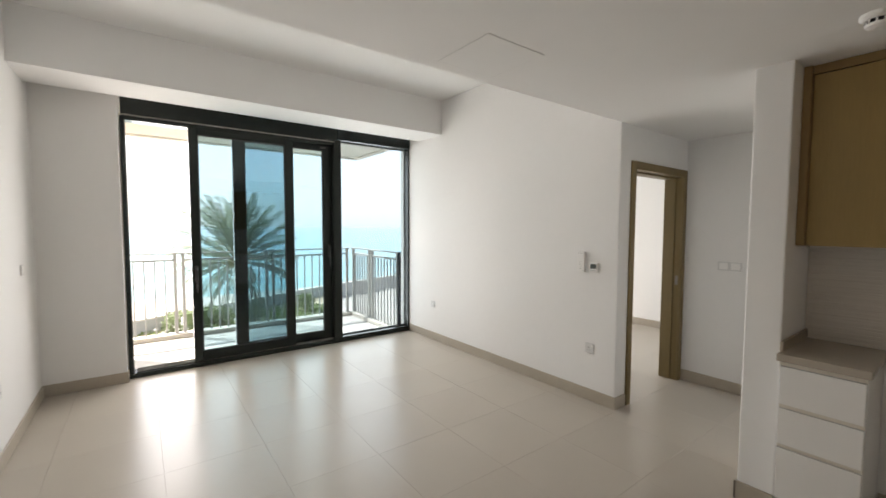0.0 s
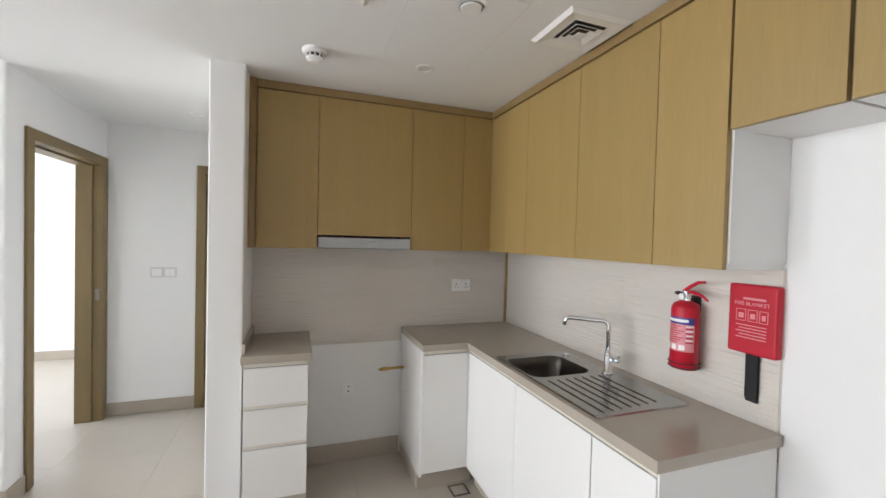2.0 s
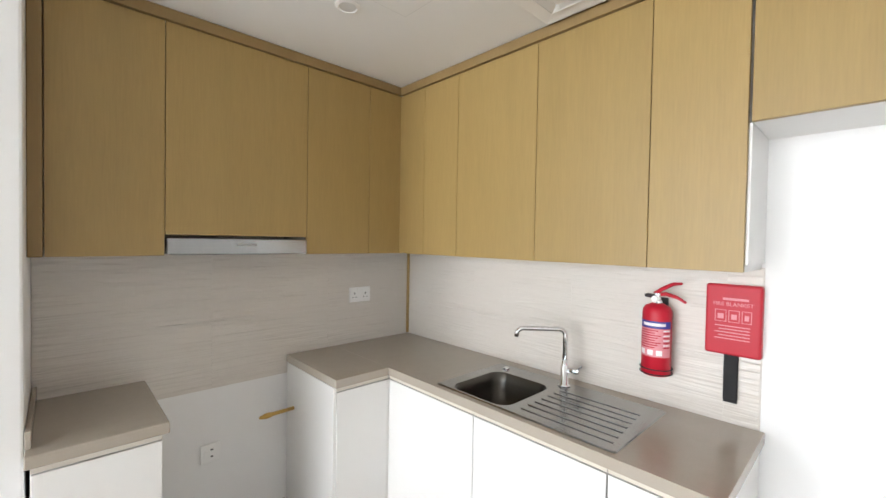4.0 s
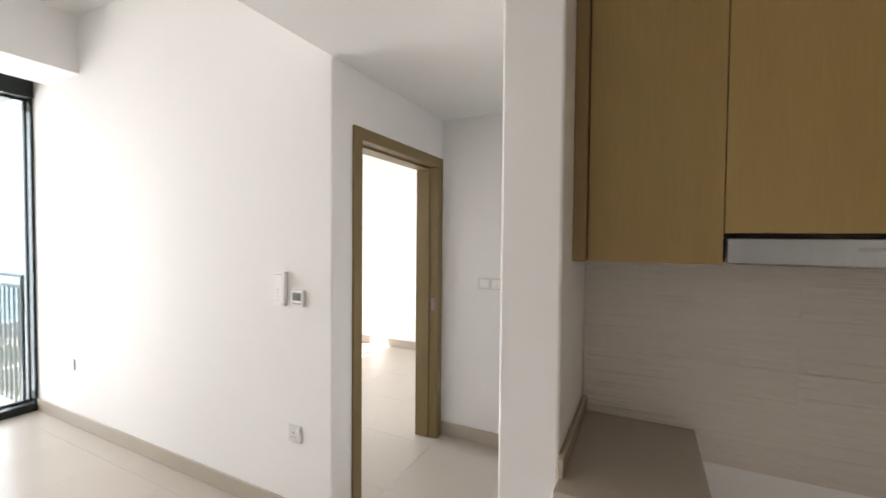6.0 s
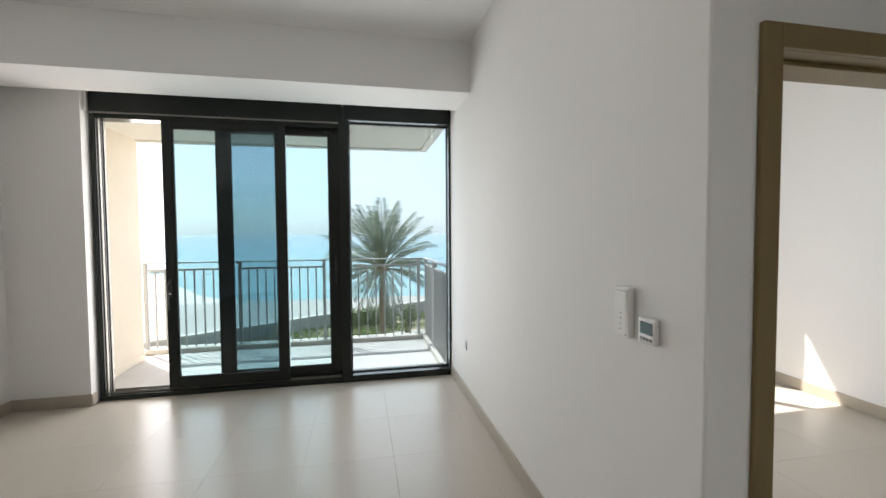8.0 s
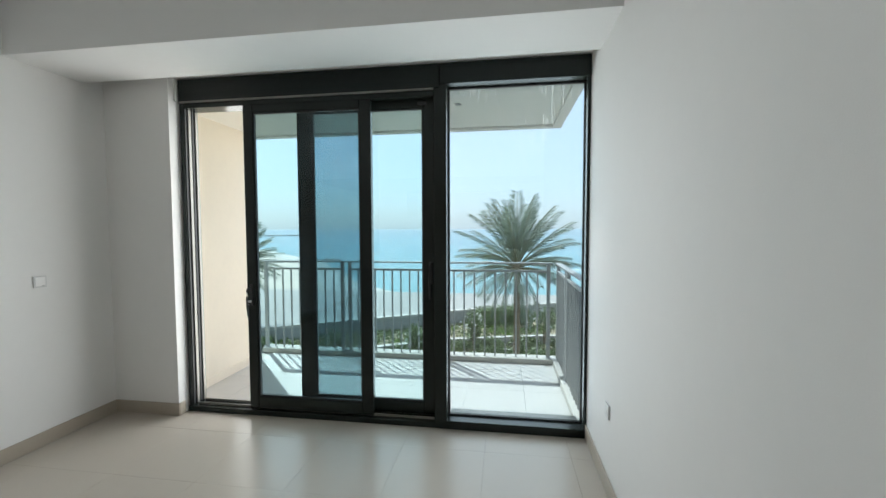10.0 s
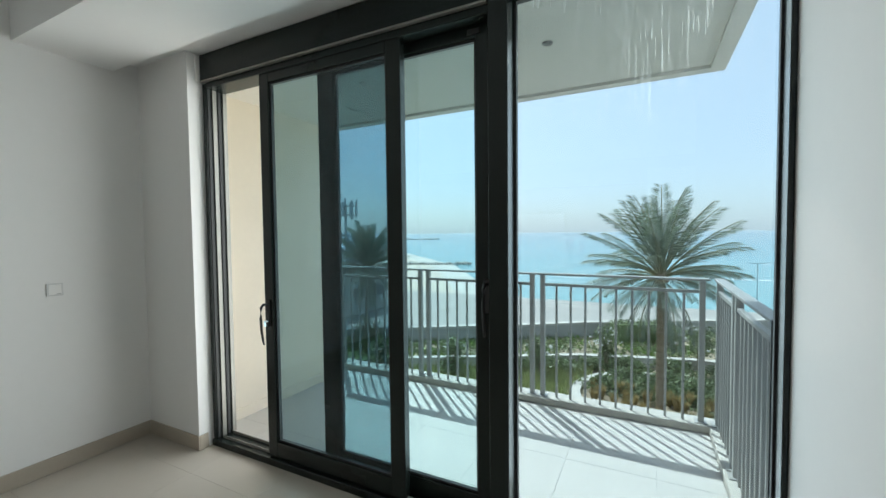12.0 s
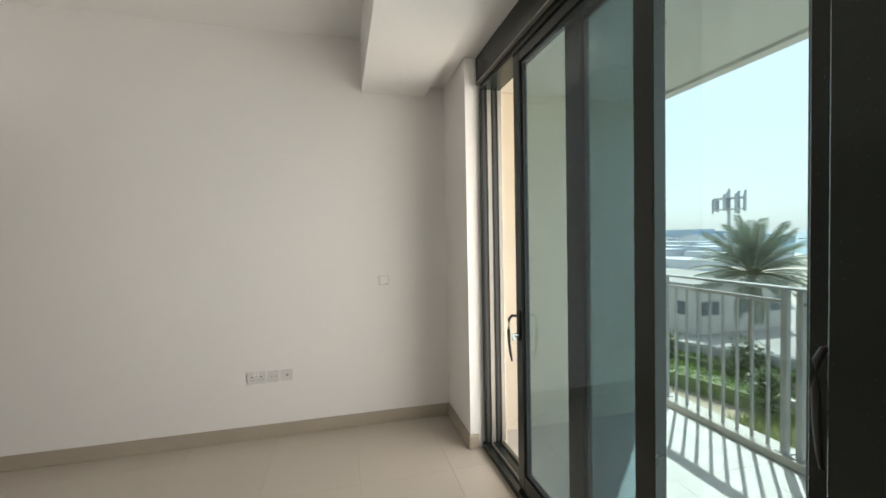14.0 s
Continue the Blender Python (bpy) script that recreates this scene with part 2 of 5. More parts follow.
def sea_material():
    """Shallow turquoise by the beach, deeper blue further out, paling far off to haze put into the colour, with small
    waves and broken foam.
    """
    m = material("sea_water", (0.05, 0.3, 0.36), 0.14)
    n, l = m.node_tree.nodes, m.node_tree.links
    b = n["Principled BSDF"]
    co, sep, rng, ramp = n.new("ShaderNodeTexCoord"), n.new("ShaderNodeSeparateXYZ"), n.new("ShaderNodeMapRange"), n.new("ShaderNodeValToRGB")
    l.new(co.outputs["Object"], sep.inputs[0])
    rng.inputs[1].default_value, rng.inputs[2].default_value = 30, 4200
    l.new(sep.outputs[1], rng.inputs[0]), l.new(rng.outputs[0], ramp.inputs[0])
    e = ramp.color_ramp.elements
    # The last ramp colour is a pale haze tint towards the horizon.
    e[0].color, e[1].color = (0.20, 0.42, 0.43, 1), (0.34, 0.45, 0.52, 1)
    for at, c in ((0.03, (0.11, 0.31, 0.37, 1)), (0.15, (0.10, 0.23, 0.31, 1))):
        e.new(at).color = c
    foam, mp, cut, mix = n.new("ShaderNodeTexNoise"), n.new("ShaderNodeMapping"), n.new("ShaderNodeMapRange"), n.new("ShaderNodeMix")
    mp.inputs["Scale"].default_value = (0.045, 0.28, 1)
    mp.inputs["Rotation"].default_value = (0, 0, radians(-28))
    foam.inputs["Scale"].default_value, foam.inputs["Detail"].default_value = 1.0, 6
    l.new(co.outputs["Object"], mp.inputs[0]), l.new(mp.outputs[0], foam.inputs["Vector"])
    cut.inputs[1].default_value, cut.inputs[2].default_value = 0.62, 0.70
    l.new(foam.outputs[0], cut.inputs[0])
    mix.data_type = "RGBA"
    l.new(cut.outputs[0], mix.inputs[0]), l.new(ramp.outputs[0], mix.inputs[6])
    mix.inputs[7].default_value = (0.75, 0.8, 0.8, 1)
    l.new(mix.outputs[2], b.inputs["Base Color"])
    wave, bp = n.new("ShaderNodeTexNoise"), n.new("ShaderNodeBump")
    wave.inputs["Scale"].default_value, wave.inputs["Detail"].default_value = 0.5, 6
    bp.inputs["Strength"].default_value, bp.inputs["Distance"].default_value = 0.4, 0.5
    l.new(mp.outputs[0], wave.inputs["Vector"])
    wave.inputs["Scale"].default_value = 6
    l.new(wave.outputs[0], bp.inputs["Height"]), l.new(bp.outputs[0], b.inputs["Normal"])
    return m


def relief_tile():
    """Off-white wall tile with long shallow horizontal ripples."""
    m = material("rippled_wall_tile", (0.615, 0.57, 0.515), 0.33, var=0.02, scale=3)
    n, l = m.node_tree.nodes, m.node_tree.links
    b = n["Principled BSDF"]
    co, mp, tex, bp = n.new("ShaderNodeTexCoord"), n.new("ShaderNodeMapping"), n.new("ShaderNodeTexNoise"), n.new("ShaderNodeBump")
    mp.inputs["Scale"].default_value = (3.0, 3.0, 62.0)
    tex.inputs["Scale"].default_value, tex.inputs["Detail"].default_value, tex.inputs["Distortion"].default_value = 1.0, 2, 0.6
    bp.inputs["Strength"].default_value, bp.inputs["Distance"].default_value = 0.55, 0.012
    l.new(co.outputs["Object"], mp.inputs[0]), l.new(mp.outputs[0], tex.inputs["Vector"]), l.new(tex.outputs[0], bp.inputs["Height"])
    l.new(bp.outputs[0], b.inputs["Normal"])
    return m


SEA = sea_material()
RIPPLE = relief_tile()


# ---- building helpers ----
def add_box(bm, x0, x1, y0, y1, z0, z1, bevel=0.0, seg=1):
    """A box into bm, its edges rounded by bevel metres."""
    t = bmesh.new()
    bmesh.ops.create_cube(t, size=1)
    for v in t.verts:
        v.co = Vector(((x0 + x1) / 2 + v.co.x * abs(x1 - x0), (y0 + y1) / 2 + v.co.y * abs(y1 - y0), (z0 + z1) / 2 + v.co.z * abs(z1 - z0)))
    if bevel:
        bmesh.ops.bevel(t, geom=t.edges[:], offset=bevel, segments=seg, affect="EDGES", profile=0.5)
    merge(bm, t)
    return bm


def merge(bm, t):
    me = bpy.data.meshes.new("tmp")
    t.to_mesh(me)
    t.free()
    bm.from_mesh(me)
    bpy.data.meshes.remove(me)


def add_lathe(bm, profile, at, turn=None, steps=24):
    """A turned shape: profile of (radius, height) pairs about an upright axis at the place, tipped by turn."""
    t = bmesh.new()
    rings = []
    for r, h in profile:
        rings.append([t.verts.new((r * math.cos(2 * math.pi * k / steps), r * math.sin(2 * math.pi * k / steps), h)) for k in range(steps)])
    for a, b in zip(rings, rings[1:]):
        for k in range(steps):
            t.faces.new((a[k], a[(k + 1) % steps], b[(k + 1) % steps], b[k]))
    t.faces.new(rings[0][::-1]), t.faces.new(rings[-1])
    m = Matrix.Translation(at) @ (turn or Matrix())
    for v in t.verts:
        v.co = m @ v.co
    merge(bm, t)
    return bm


def add_tube(bm, points, radius, steps=12):
    """A round bar along points, with joined corners; radius may be one number or one for each point."""
    t = bmesh.new()
    pts = [Vector(p) for p in points]
    rad = radius if isinstance(radius, (list, tuple)) else [radius] * len(pts)
    rings = []
    for i, p in enumerate(pts):
        d = (pts[min(i + 1, len(pts) - 1)] - pts[max(i - 1, 0)]).normalized()
        q = d.to_track_quat("Z", "Y").to_matrix()
        rings.append([t.verts.new(p + q @ Vector((rad[i] * math.cos(2 * math.pi * k / steps), rad[i] * math.sin(2 * math.pi * k / steps), 0))) for k in range(steps)])
    for a, b in zip(rings, rings[1:]):
        for k in range(steps):
            t.faces.new((a[k], a[(k + 1) % steps], b[(k + 1) % steps], b[k]))
    t.faces.new(rings[0][::-1]), t.faces.new(rings[-1])
    merge(bm, t)
    return bm


def mesh(name, bm, mat, smooth=False):
    me = bpy.data.meshes.new(name)
    bmesh.ops.recalc_face_normals(bm, faces=bm.faces[:]) if len(bm.faces) < 4000 else None
    bm.to_mesh(me)
    bm.free()
    me.materials.append(mat)
    if smooth:
        me.polygons.foreach_set("use_smooth", [True] * len(me.polygons))
    return me


def part(name, bm, mat, parent, label="", smooth=False):
    """One mesh under a thing or under a part."""
    ob = new(name, mesh(name, bm, mat, smooth))
    ob.parent = parent
    if parent.parent is None:
        ob.matrix_parent_inverse = parent.matrix_basis.inverted()
    return tagged(ob, label) if label else ob


def thing(name, label, category, at=(0, 0, 0), group="", kind=""):
    """An Empty at the base of a thing, to carry its parts."""
    ob = new(name)
    ob.empty_display_size = 0.1
    ob.matrix_basis = Matrix.Translation(at)
    return tagged(ob, label, category, group, kind)


def solid(name, bm, mat, label="", category="", group="", kind="", smooth=False):
    """A thing or a piece of the setting that is one mesh."""
    return tagged(new(name, mesh(name, bm, mat, smooth)), label, category, group, kind)


def bx(*a, **k):
    return add_box(bmesh.new(), *a, **k)

# ---- the flat: walls, ceilings ----
XL, YB, XE, YD = -3.93, -6.28, 1.215, -3.275     # left wall, back wall, corridor end, door wall
XK, ZL, ZH = -0.02, 2.40, 3.165                   # hood wall, low and high ceiling
YP0, YP1, XP = -4.475, -4.307, -0.48              # kitchen partition
YS, XS = -0.10, -3.325                            # stub wall beside the window
BEAM_Y0, BEAM_Y1, BEAM_Z = -0.79, -0.262, 2.735

S = dict(kind="structure")
solid("floor", bx(XL - 0.15, 3.3, YB - 0.15, 0.2, -0.25, -0.012), GROUT, "concrete slab under the floor tiles", "floor", **S)
floor = bpy.data.objects["floor"]
solid("wall_west", bx(XL - 0.15, XL, YB - 0.15, 0.25, -0.012, ZH), PAINT, "plain white painted plaster wall", "wall", **S)
solid("wall_south", bx(XL, XK, YB - 0.15, YB, -0.012, ZH), PAINT, "white wall behind the kitchen", "wall", **S)
bm = bx(XL, XS, YS, 0.15, -0.012, ZH)
solid("wall_stub", bm, PAINT, "narrow white wall beside the balcony door", "wall", **S)
bm = bx(0.0, 0.15, YD, 0.25, -0.012, ZH, bevel=0.008, seg=2)
solid("wall_east", bm, PAINT, "white painted wall between living room and bedroom", "wall", **S)
bm = bx(0.1425, XE, YD, YD + 0.15, 2.095, ZL + 0.1)
add_box(bm, 0.1425, 0.18, YD, YD + 0.15, -0.012, 2.095)
add_box(bm, 1.185, XE, YD, YD + 0.15, -0.012, 2.095)
solid("wall_door", bm, PAINT, "white wall around the bedroom door", "wall", **S)
bm = bx(XE, XE + 0.15, -3.93, YD + 0.15, -0.012, ZL + 0.1)
add_box(bm, XE, XE + 0.15, -4.86, -3.93, 2.10, ZL + 0.1)
solid("wall_corridor_end", bm, PAINT, "white wall at the end of the corridor", "wall", **S)
bm = bx(XP, XE + 0.15, YP0, YP1, -0.012, ZL + 0.02, bevel=0.008, seg=2)
solid("wall_partition", bm, PAINT, "white partition between kitchen and corridor", "wall", **S)
bm = bx(XK, XK + 0.15, YB - 0.15, YP0, -0.012, ZL + 0.05)
solid("wall_hood", bm, PAINT, "white wall behind the cooker hood", "wall", **S)
# bedroom shell
bm = bx(3.15, 3.3, YD, 0.25, -0.012, ZH)
solid("wall_bedroom_east", bm, PAINT, "white bedroom wall with a patch of sun", "wall", **S)
bm = bx(XE + 0.15, 3.15, YD + 0.0, YD + 0.15, -0.012, ZH)
solid("wall_bedroom_south", bm, PAINT, "white bedroom wall", "wall", **S)
bm = bx(0.15, 0.50, 0.0, 0.25, -0.012, ZH)
add_box(bm, 2.03, 3.15, 0.0, 0.25, -0.012, ZH)
add_box(bm, 0.50, 2.03, 0.0, 0.25, 3.06, ZH)
solid("wall_bedroom_north", bm, PAINT, "white bedroom wall with a tall window opening", "wall", **S)

bm = bx(XL, XE + 0.15, YB, YD - 0.0, ZL, ZH)
solid("ceiling_low", bm, CEIL, "white dropped plasterboard ceiling", "ceiling", **S)
bm = bx(XL - 0.15, 3.3, YD + 0.0, 0.25, ZH, ZH + 0.2)
solid("ceiling_high", bm, CEIL, "white raised ceiling over the living room", "ceiling", **S)
bm = bx(XL, 0.0, BEAM_Y0, BEAM_Y1, BEAM_Z, ZH)
add_box(bm, XL, 0.0, BEAM_Y1, 0.25, 2.818, ZH)
solid("ceiling_beam", bm, CEIL, "white boxed beam above the window", "beam", **S)

# the bedroom door wall joins the low ceiling to the high room behind it
solid("wall_over_door", bx(0.15, XE + 0.15, YD + 0.0, YD + 0.15, ZL + 0.1, ZH), PAINT, "white wall above the bedroom door", "wall", **S)


# ---- skirting ----
def skirting(x0, x1, y0, y1, h=0.105):
    solid("baseboard", bx(x0, x1, y0, y1, 0.0, h, bevel=0.003), SKIRT, "beige porcelain skirting tile along the wall", "baseboard", **S)


skirting(XL, XL + 0.012, YB, YS - 0.012)
skirting(XL, XS + 0.012, YS - 0.012, YS)
skirting(XS, XS + 0.012, YS, -0.035)
skirting(-0.012, 0.0, YD, -0.005)
skirting(-0.012, 0.152, YD - 0.012, YD)
skirting(XE - 0.012, XE, -3.915, YD - 0.012)
skirting(XP - 0.012, XP, YP0, YP1 + 0.012)
skirting(XP - 0.012, XE, YP1, YP1 + 0.012)
skirting(XK - 0.012, XK, -5.44, -4.81, 0.12)
skirting(XL + 0.012, -1.96, YB, YB + 0.012)
skirting(3.138, 3.15, YD + 0.15, 0.0)
skirting(XE, 3.138, YD + 0.15, YD + 0.162)


# ---- doors ----
def door_frame(name, label):
    """Oak casing and lining round the bedroom door: two jambs and a head, each with its stop."""
    d = thing(name, label, "door frame", (0.67, YD, 0), kind="structure")
    y0, y1 = YD - 0.018, YD + 0.165
    for nm, xa, xb, s in (("jamb", 0.154, 0.222, 1), ("jamb", 1.127, 1.195, -1)):
        b = bx(xa, xb, y0, YD, 0.0, 2.105, bevel=0.003)
        inner = (0.184, 0.222) if s > 0 else (1.127, 1.165)
        add_box(b, inner[0], inner[1], YD, y1, 0.0, 2.037)
        j = part(nm, b, DOOR_OAK, d)
        sx = (0.222, 0.236) if s > 0 else (1.113, 1.127)
        part("stop", bx(sx[0], sx[1], YD + 0.055, y1, 0.0, 2.035, bevel=0.002), DOOR_OAK, j)
    h = part("head", add_box(bx(0.222, 1.127, y0, YD, 2.037, 2.105, bevel=0.003), 0.222, 1.127, YD, y1, 2.037, 2.075), DOOR_OAK, d)
    part("stop", bx(0.236, 1.113, YD + 0.055, y1, 2.023, 2.037, bevel=0.002), DOOR_OAK, h)
    part("strike_plate", bx(1.1235, 1.1272, YD + 0.012, YD + 0.04, 0.97, 1.06, bevel=0.001), ALU_IN, d, "dull steel strike plate")


door_frame("door_1", "open doorway with a brown oak frame")
d2 = thing("door_2", "closed brown oak door at the corridor end", "door", (XE, -4.2, 0), kind="structure")
for ya, yb, z1 in ((-3.985, -3.915, 2.105), (-4.885, -4.815, 2.105)):
    part("jamb", bx(XE - 0.018, XE + 0.15, ya, yb, 0.0, z1, bevel=0.003), DOOR_OAK, d2)
part("head", bx(XE - 0.018, XE + 0.15, -4.815, -3.985, 2.037, 2.105, bevel=0.003), DOOR_OAK, d2)
part("leaf", bx(XE + 0.06, XE + 0.10, -4.815, -3.985, 0.006, 2.037, bevel=0.002), DOOR_OAK, d2)


# ---- balcony window ----
def bar(parent, name, x0, x1, y0, y1, z0, z1, mat=ALU, bevel=0.003, label=""):
    return part(name, bx(x0, x1, y0, y1, z0, z1, bevel=bevel), mat, parent, label)


def window_balcony():
    w = thing("window_1", "dark grey aluminium balcony window with sliding doors", "window", (-1.65, 0.08, 0), kind="structure")
    # outer frame
    j = bar(w, "jamb", XS + 0.012, -3.281, 0.0, 0.146, 0.05, 2.62)
    part("track", add_box(bx(-3.281, -3.270, 0.045, 0.075, 0.05, 2.60, bevel=0.001), -3.281, -3.270, 0.125, 0.155, 0.05, 2.60, bevel=0.001), ALU_IN, j)
    part("weatherstrip", add_box(bx(-3.2815, -3.2745, 0.012, 0.03, 0.05, 2.60), -3.2815, -3.2745, 0.09, 0.11, 0.05, 2.60), GASKET, j)
    bar(w, "jamb", -0.022, -0.002, 0.0, 0.116, 0.05, 2.66)
    bar(w, "mullion", -1.15, -1.052, -0.012, 0.146, 0.05, 2.66)
    s = bar(w, "sill", XS + 0.012, -1.15, -0.012, 0.146, 0.0, 0.046)
    part("track", add_box(bx(-3.25, -1.155, 0.034, 0.040, 0.046, 0.066, bevel=0.001), -3.25, -1.155, 0.112, 0.118, 0.046, 0.066, bevel=0.001), ALU_IN, s)
    bar(w, "sill", -1.15, -0.002, -0.016, 0.146, 0.0, 0.066)
    part("threshold", bx(-1.052, -0.024, 0.13, 0.30, -0.02, 0.03, bevel=0.004), ALU_IN, w, "pale outer sill")
    h = bar(w, "head_panel", XS + 0.02, -1.106, -0.022, 0.146, 2.632, 2.812)
    part("drip_edge", bx(XS + 0.02, -1.15, -0.026, 0.0, 2.622, 2.632, bevel=0.001), ALU_IN, h)
    bar(w, "head_panel", -1.102, -0.002, -0.022, 0.146, 2.66, 2.812)
    bar(w, "head_rail", -3.281, -1.15, 0.0, 0.146, 2.582, 2.622)
    part("blind_bracket", bx(XS - 0.002, XS + 0.018, -0.045, -0.02, 2.63, 2.808, bevel=0.002), PLASTIC, w, "small white bracket")
    # sliding panels
    for nm, x0, x1, y0, y1, handle in (("sliding_panel", -2.745, -1.655, 0.012, 0.062, "left"), ("sliding_panel", -2.315, -1.152, 0.090, 0.140, "right")):
        z0, z1, st, tr, br = 0.058, 2.592, 0.082, 0.068, 0.098
        sl, sr = (st, 0.095) if handle == "left" else (0.128, 0.102)
        p = bar(w, nm, x0, x0 + sl, y0, y1, z0, z1)
        bar(p, "stile", x1 - sr, x1, y0, y1, z0, z1)
        bar(p, "rail", x0 + sl, x1 - sr, y0, y1, z1 - tr, z1)
        bar(p, "rail", x0 + sl, x1 - sr, y0, y1, z0, z0 + br)
        g = bmesh.new()
        for a, b, c, d in ((x0 + sl, x0 + sl + 0.012, z0 + br, z1 - tr), (x1 - sr - 0.012, x1 - sr, z0 + br, z1 - tr), (x0 + sl + 0.012, x1 - sr - 0.012, z1 - tr - 0.012, z1 - tr), (x0 + sl + 0.012, x1 - sr - 0.012, z0 + br, z0 + br + 0.012)):
            add_box(g, a, b, y0 + 0.014, y1 - 0.014, c, d)
        part("gasket", g, GASKET, p)
        pane = part("pane", bx(x0 + sl + 0.004, x1 - sr - 0.004, y0 + 0.021, y1 - 0.021, z0 + br + 0.004, z1 - tr - 0.004), GLASS, p, "blue-tinted glass pane")
        pane.visible_shadow = False
        cx, zc = (x0 + 0.041, 0.97) if handle == "left" else (x1 - 0.041, 1.165)
        hb = bx(cx - 0.016, cx + 0.016, y0 - 0.012, y0, zc - 0.035, zc + 0.14, bevel=0.006, seg=2)
        add_tube(hb, [(cx, y0 - 0.008, zc + 0.11), (cx, y0 - 0.045, zc + 0.115), (cx, y0 - 0.064, zc + 0.095), (cx, y0 - 0.067, zc + 0.03), (cx, y0 - 0.064, zc - 0.05), (cx, y0 - 0.056, zc - 0.11), (cx, y0 - 0.048, zc - 0.15)], [0.008, 0.0085, 0.0085, 0.0085, 0.008, 0.007, 0.005])
        hd = part("handle", hb, BLACK, p, "black curved pull handle", smooth=False)
        if handle == "left":
            k = add_lathe(bmesh.new(), [(0.011, 0.0), (0.011, 0.014), (0.009, 0.016)], (cx, y0 - 0.012, zc + 0.0), Matrix.Rotation(radians(90), 4, "X"), 16)
            add_box(k, cx - 0.0015, cx + 0.0015, y0 - 0.045, y0 - 0.028, zc - 0.03, zc + 0.008)
            part("key", k, CHROME, p, "steel lock cylinder with its key")
        else:
            part("latch", bx(x1 - st - 0.06, x1 - st + 0.01, y0 - 0.010, y0 + 0.001, z1 - 0.05, z1 - 0.025, bevel=0.003), BLACK, p, "black latch on the top rail")
    # fixed light
    g = bmesh.new()
    for a, b, c, d in ((-1.052, -1.040, 0.066, 2.66), (-0.030, -0.022, 0.066, 2.66), (-1.040, -0.030, 2.648, 2.66), (-1.040, -0.030, 0.066, 0.078)):
        add_box(g, a, b, 0.09, 0.115, c, d)
    part("gasket", g, GASKET, w)
    pane = part("pane", bx(-1.046, -0.026, 0.098, 0.107, 0.072, 2.654), GLASS_DIRTY, w, "fixed glass pane with dried salt runs")
    pane.visible_shadow = False


window_balcony()
wb = thing("window_2", "grey framed bedroom window letting in the sun", "window", (1.26, 0.1, 0), kind="structure")
for nm, a in (("window_frame", (0.50, 0.55, 0.08, 0.16, 0.0, 3.06)), ("window_frame", (1.98, 2.03, 0.08, 0.16, 0.0, 3.06)), ("window_frame", (0.55, 1.98, 0.08, 0.16, 3.01, 3.06)), ("window_frame", (0.55, 1.98, 0.08, 0.16, 0.0, 0.05)), ("window_frame", (1.24, 1.30, 0.08, 0.16, 0.05, 3.01))):
    part(nm, bx(*a, bevel=0.003), ALU, wb)


# ---- kitchen ----
FX, FY = -0.295, -5.985         # fronts of the wall units
UB, UT = 1.450, 2.352           # bottom and top of their doors


def wall_unit(run, a, b, z0, z1, label, front=0.02, end_white=False):
    """A wall unit: white carcass and an oak door with fine gaps. run 'hood' spans y, run 'sink' spans x."""
    lo, hi = min(a, b), max(a, b)
    at = ((FX + XK) / 2, (lo + hi) / 2, z0) if run == "hood" else ((lo + hi) / 2, (FY + YB) / 2, z0)
    u = thing("wall_cabinet", label, "cabinet", at, "kitchen wall cabinets")
    if run == "hood":
        part("body", bx(FX + 0.022, XK - 0.001, lo + 0.0005, hi - 0.0005, z0, z1 + 0.0), CARCASS, u)
        part("door", bx(FX, FX + front, lo + 0.0004, hi - 0.0004, z0 + 0.0, z1 - 0.002, bevel=0.0007), OAK_V, u)
    else:
        part("body", bx(lo + 0.0005, hi - 0.0005, YB + 0.001, FY - 0.022, z0, z1), CARCASS, u)
        part("door", bx(lo + 0.0004, hi - 0.0004, FY - front, FY, z0 + 0.0, z1 - 0.002, bevel=0.0007), OAK_V, u)
    return u


wall_unit("hood", -4.515, -4.848, UB, UT, "oak-fronted wall cabinet beside the cooker hood")
wall_unit("hood", -4.850, -5.422, 1.532, UT, "oak-fronted wall cabinet above the cooker hood")
wall_unit("hood", -5.424, -5.775, UB, UT, "tall narrow oak-fronted wall cabinet by the hood")
for a, b, lab in ((-0.505, -0.755, "narrow oak-fronted wall cabinet in the corner"), (-0.757, -1.212, "oak-fronted wall cabinet above the sink"), (-1.214, -1.658, "oak-fronted wall cabinet above the drainer"), (-1.660, -1.925, "oak-fronted wall cabinet above the fire extinguisher")):
    wall_unit("sink", a, b, UB, UT, lab)
wall_unit("sink", -1.933, -2.214, 1.885, UT, "short oak-fronted cabinet above the fridge space")
wall_unit("sink", -2.224, -2.85, 1.885, UT, "wide oak-fronted cabinet above the fridge space")
part("end_panel", bx(-1.9325, -1.9255, YB + 0.001, FY - 0.021, UB + 0.02, 1.885), CARCASS, [o for o in bpy.data.objects if o.get("label") == "oak-fronted wall cabinet above the fire extinguisher"][0])

t = thing("cabinet_filler", "oak filler strips closing the wall cabinets", "filler panel", (FX, -5.9, UB))
part("corner_post", bx(FX, FX + 0.02, FY + 0.0, -5.777, UB, UT - 0.002, bevel=0.001), OAK_V, t)
part("corner_post", bx(-0.503, FX + 0.02, FY - 0.02, FY, UB, UT - 0.002, bevel=0.001), OAK_V, t)
part("end_strip", bx(FX - 0.03, FX + 0.03, -4.512, YP0 - 0.001, UB, ZL - 0.003, bevel=0.002), OAK_TRIM, t)
part("top_strip", bx(FX - 0.012, FX + 0.01, FY, -4.513, UT + 0.001, ZL - 0.003, bevel=0.001), OAK_TRIM, t)
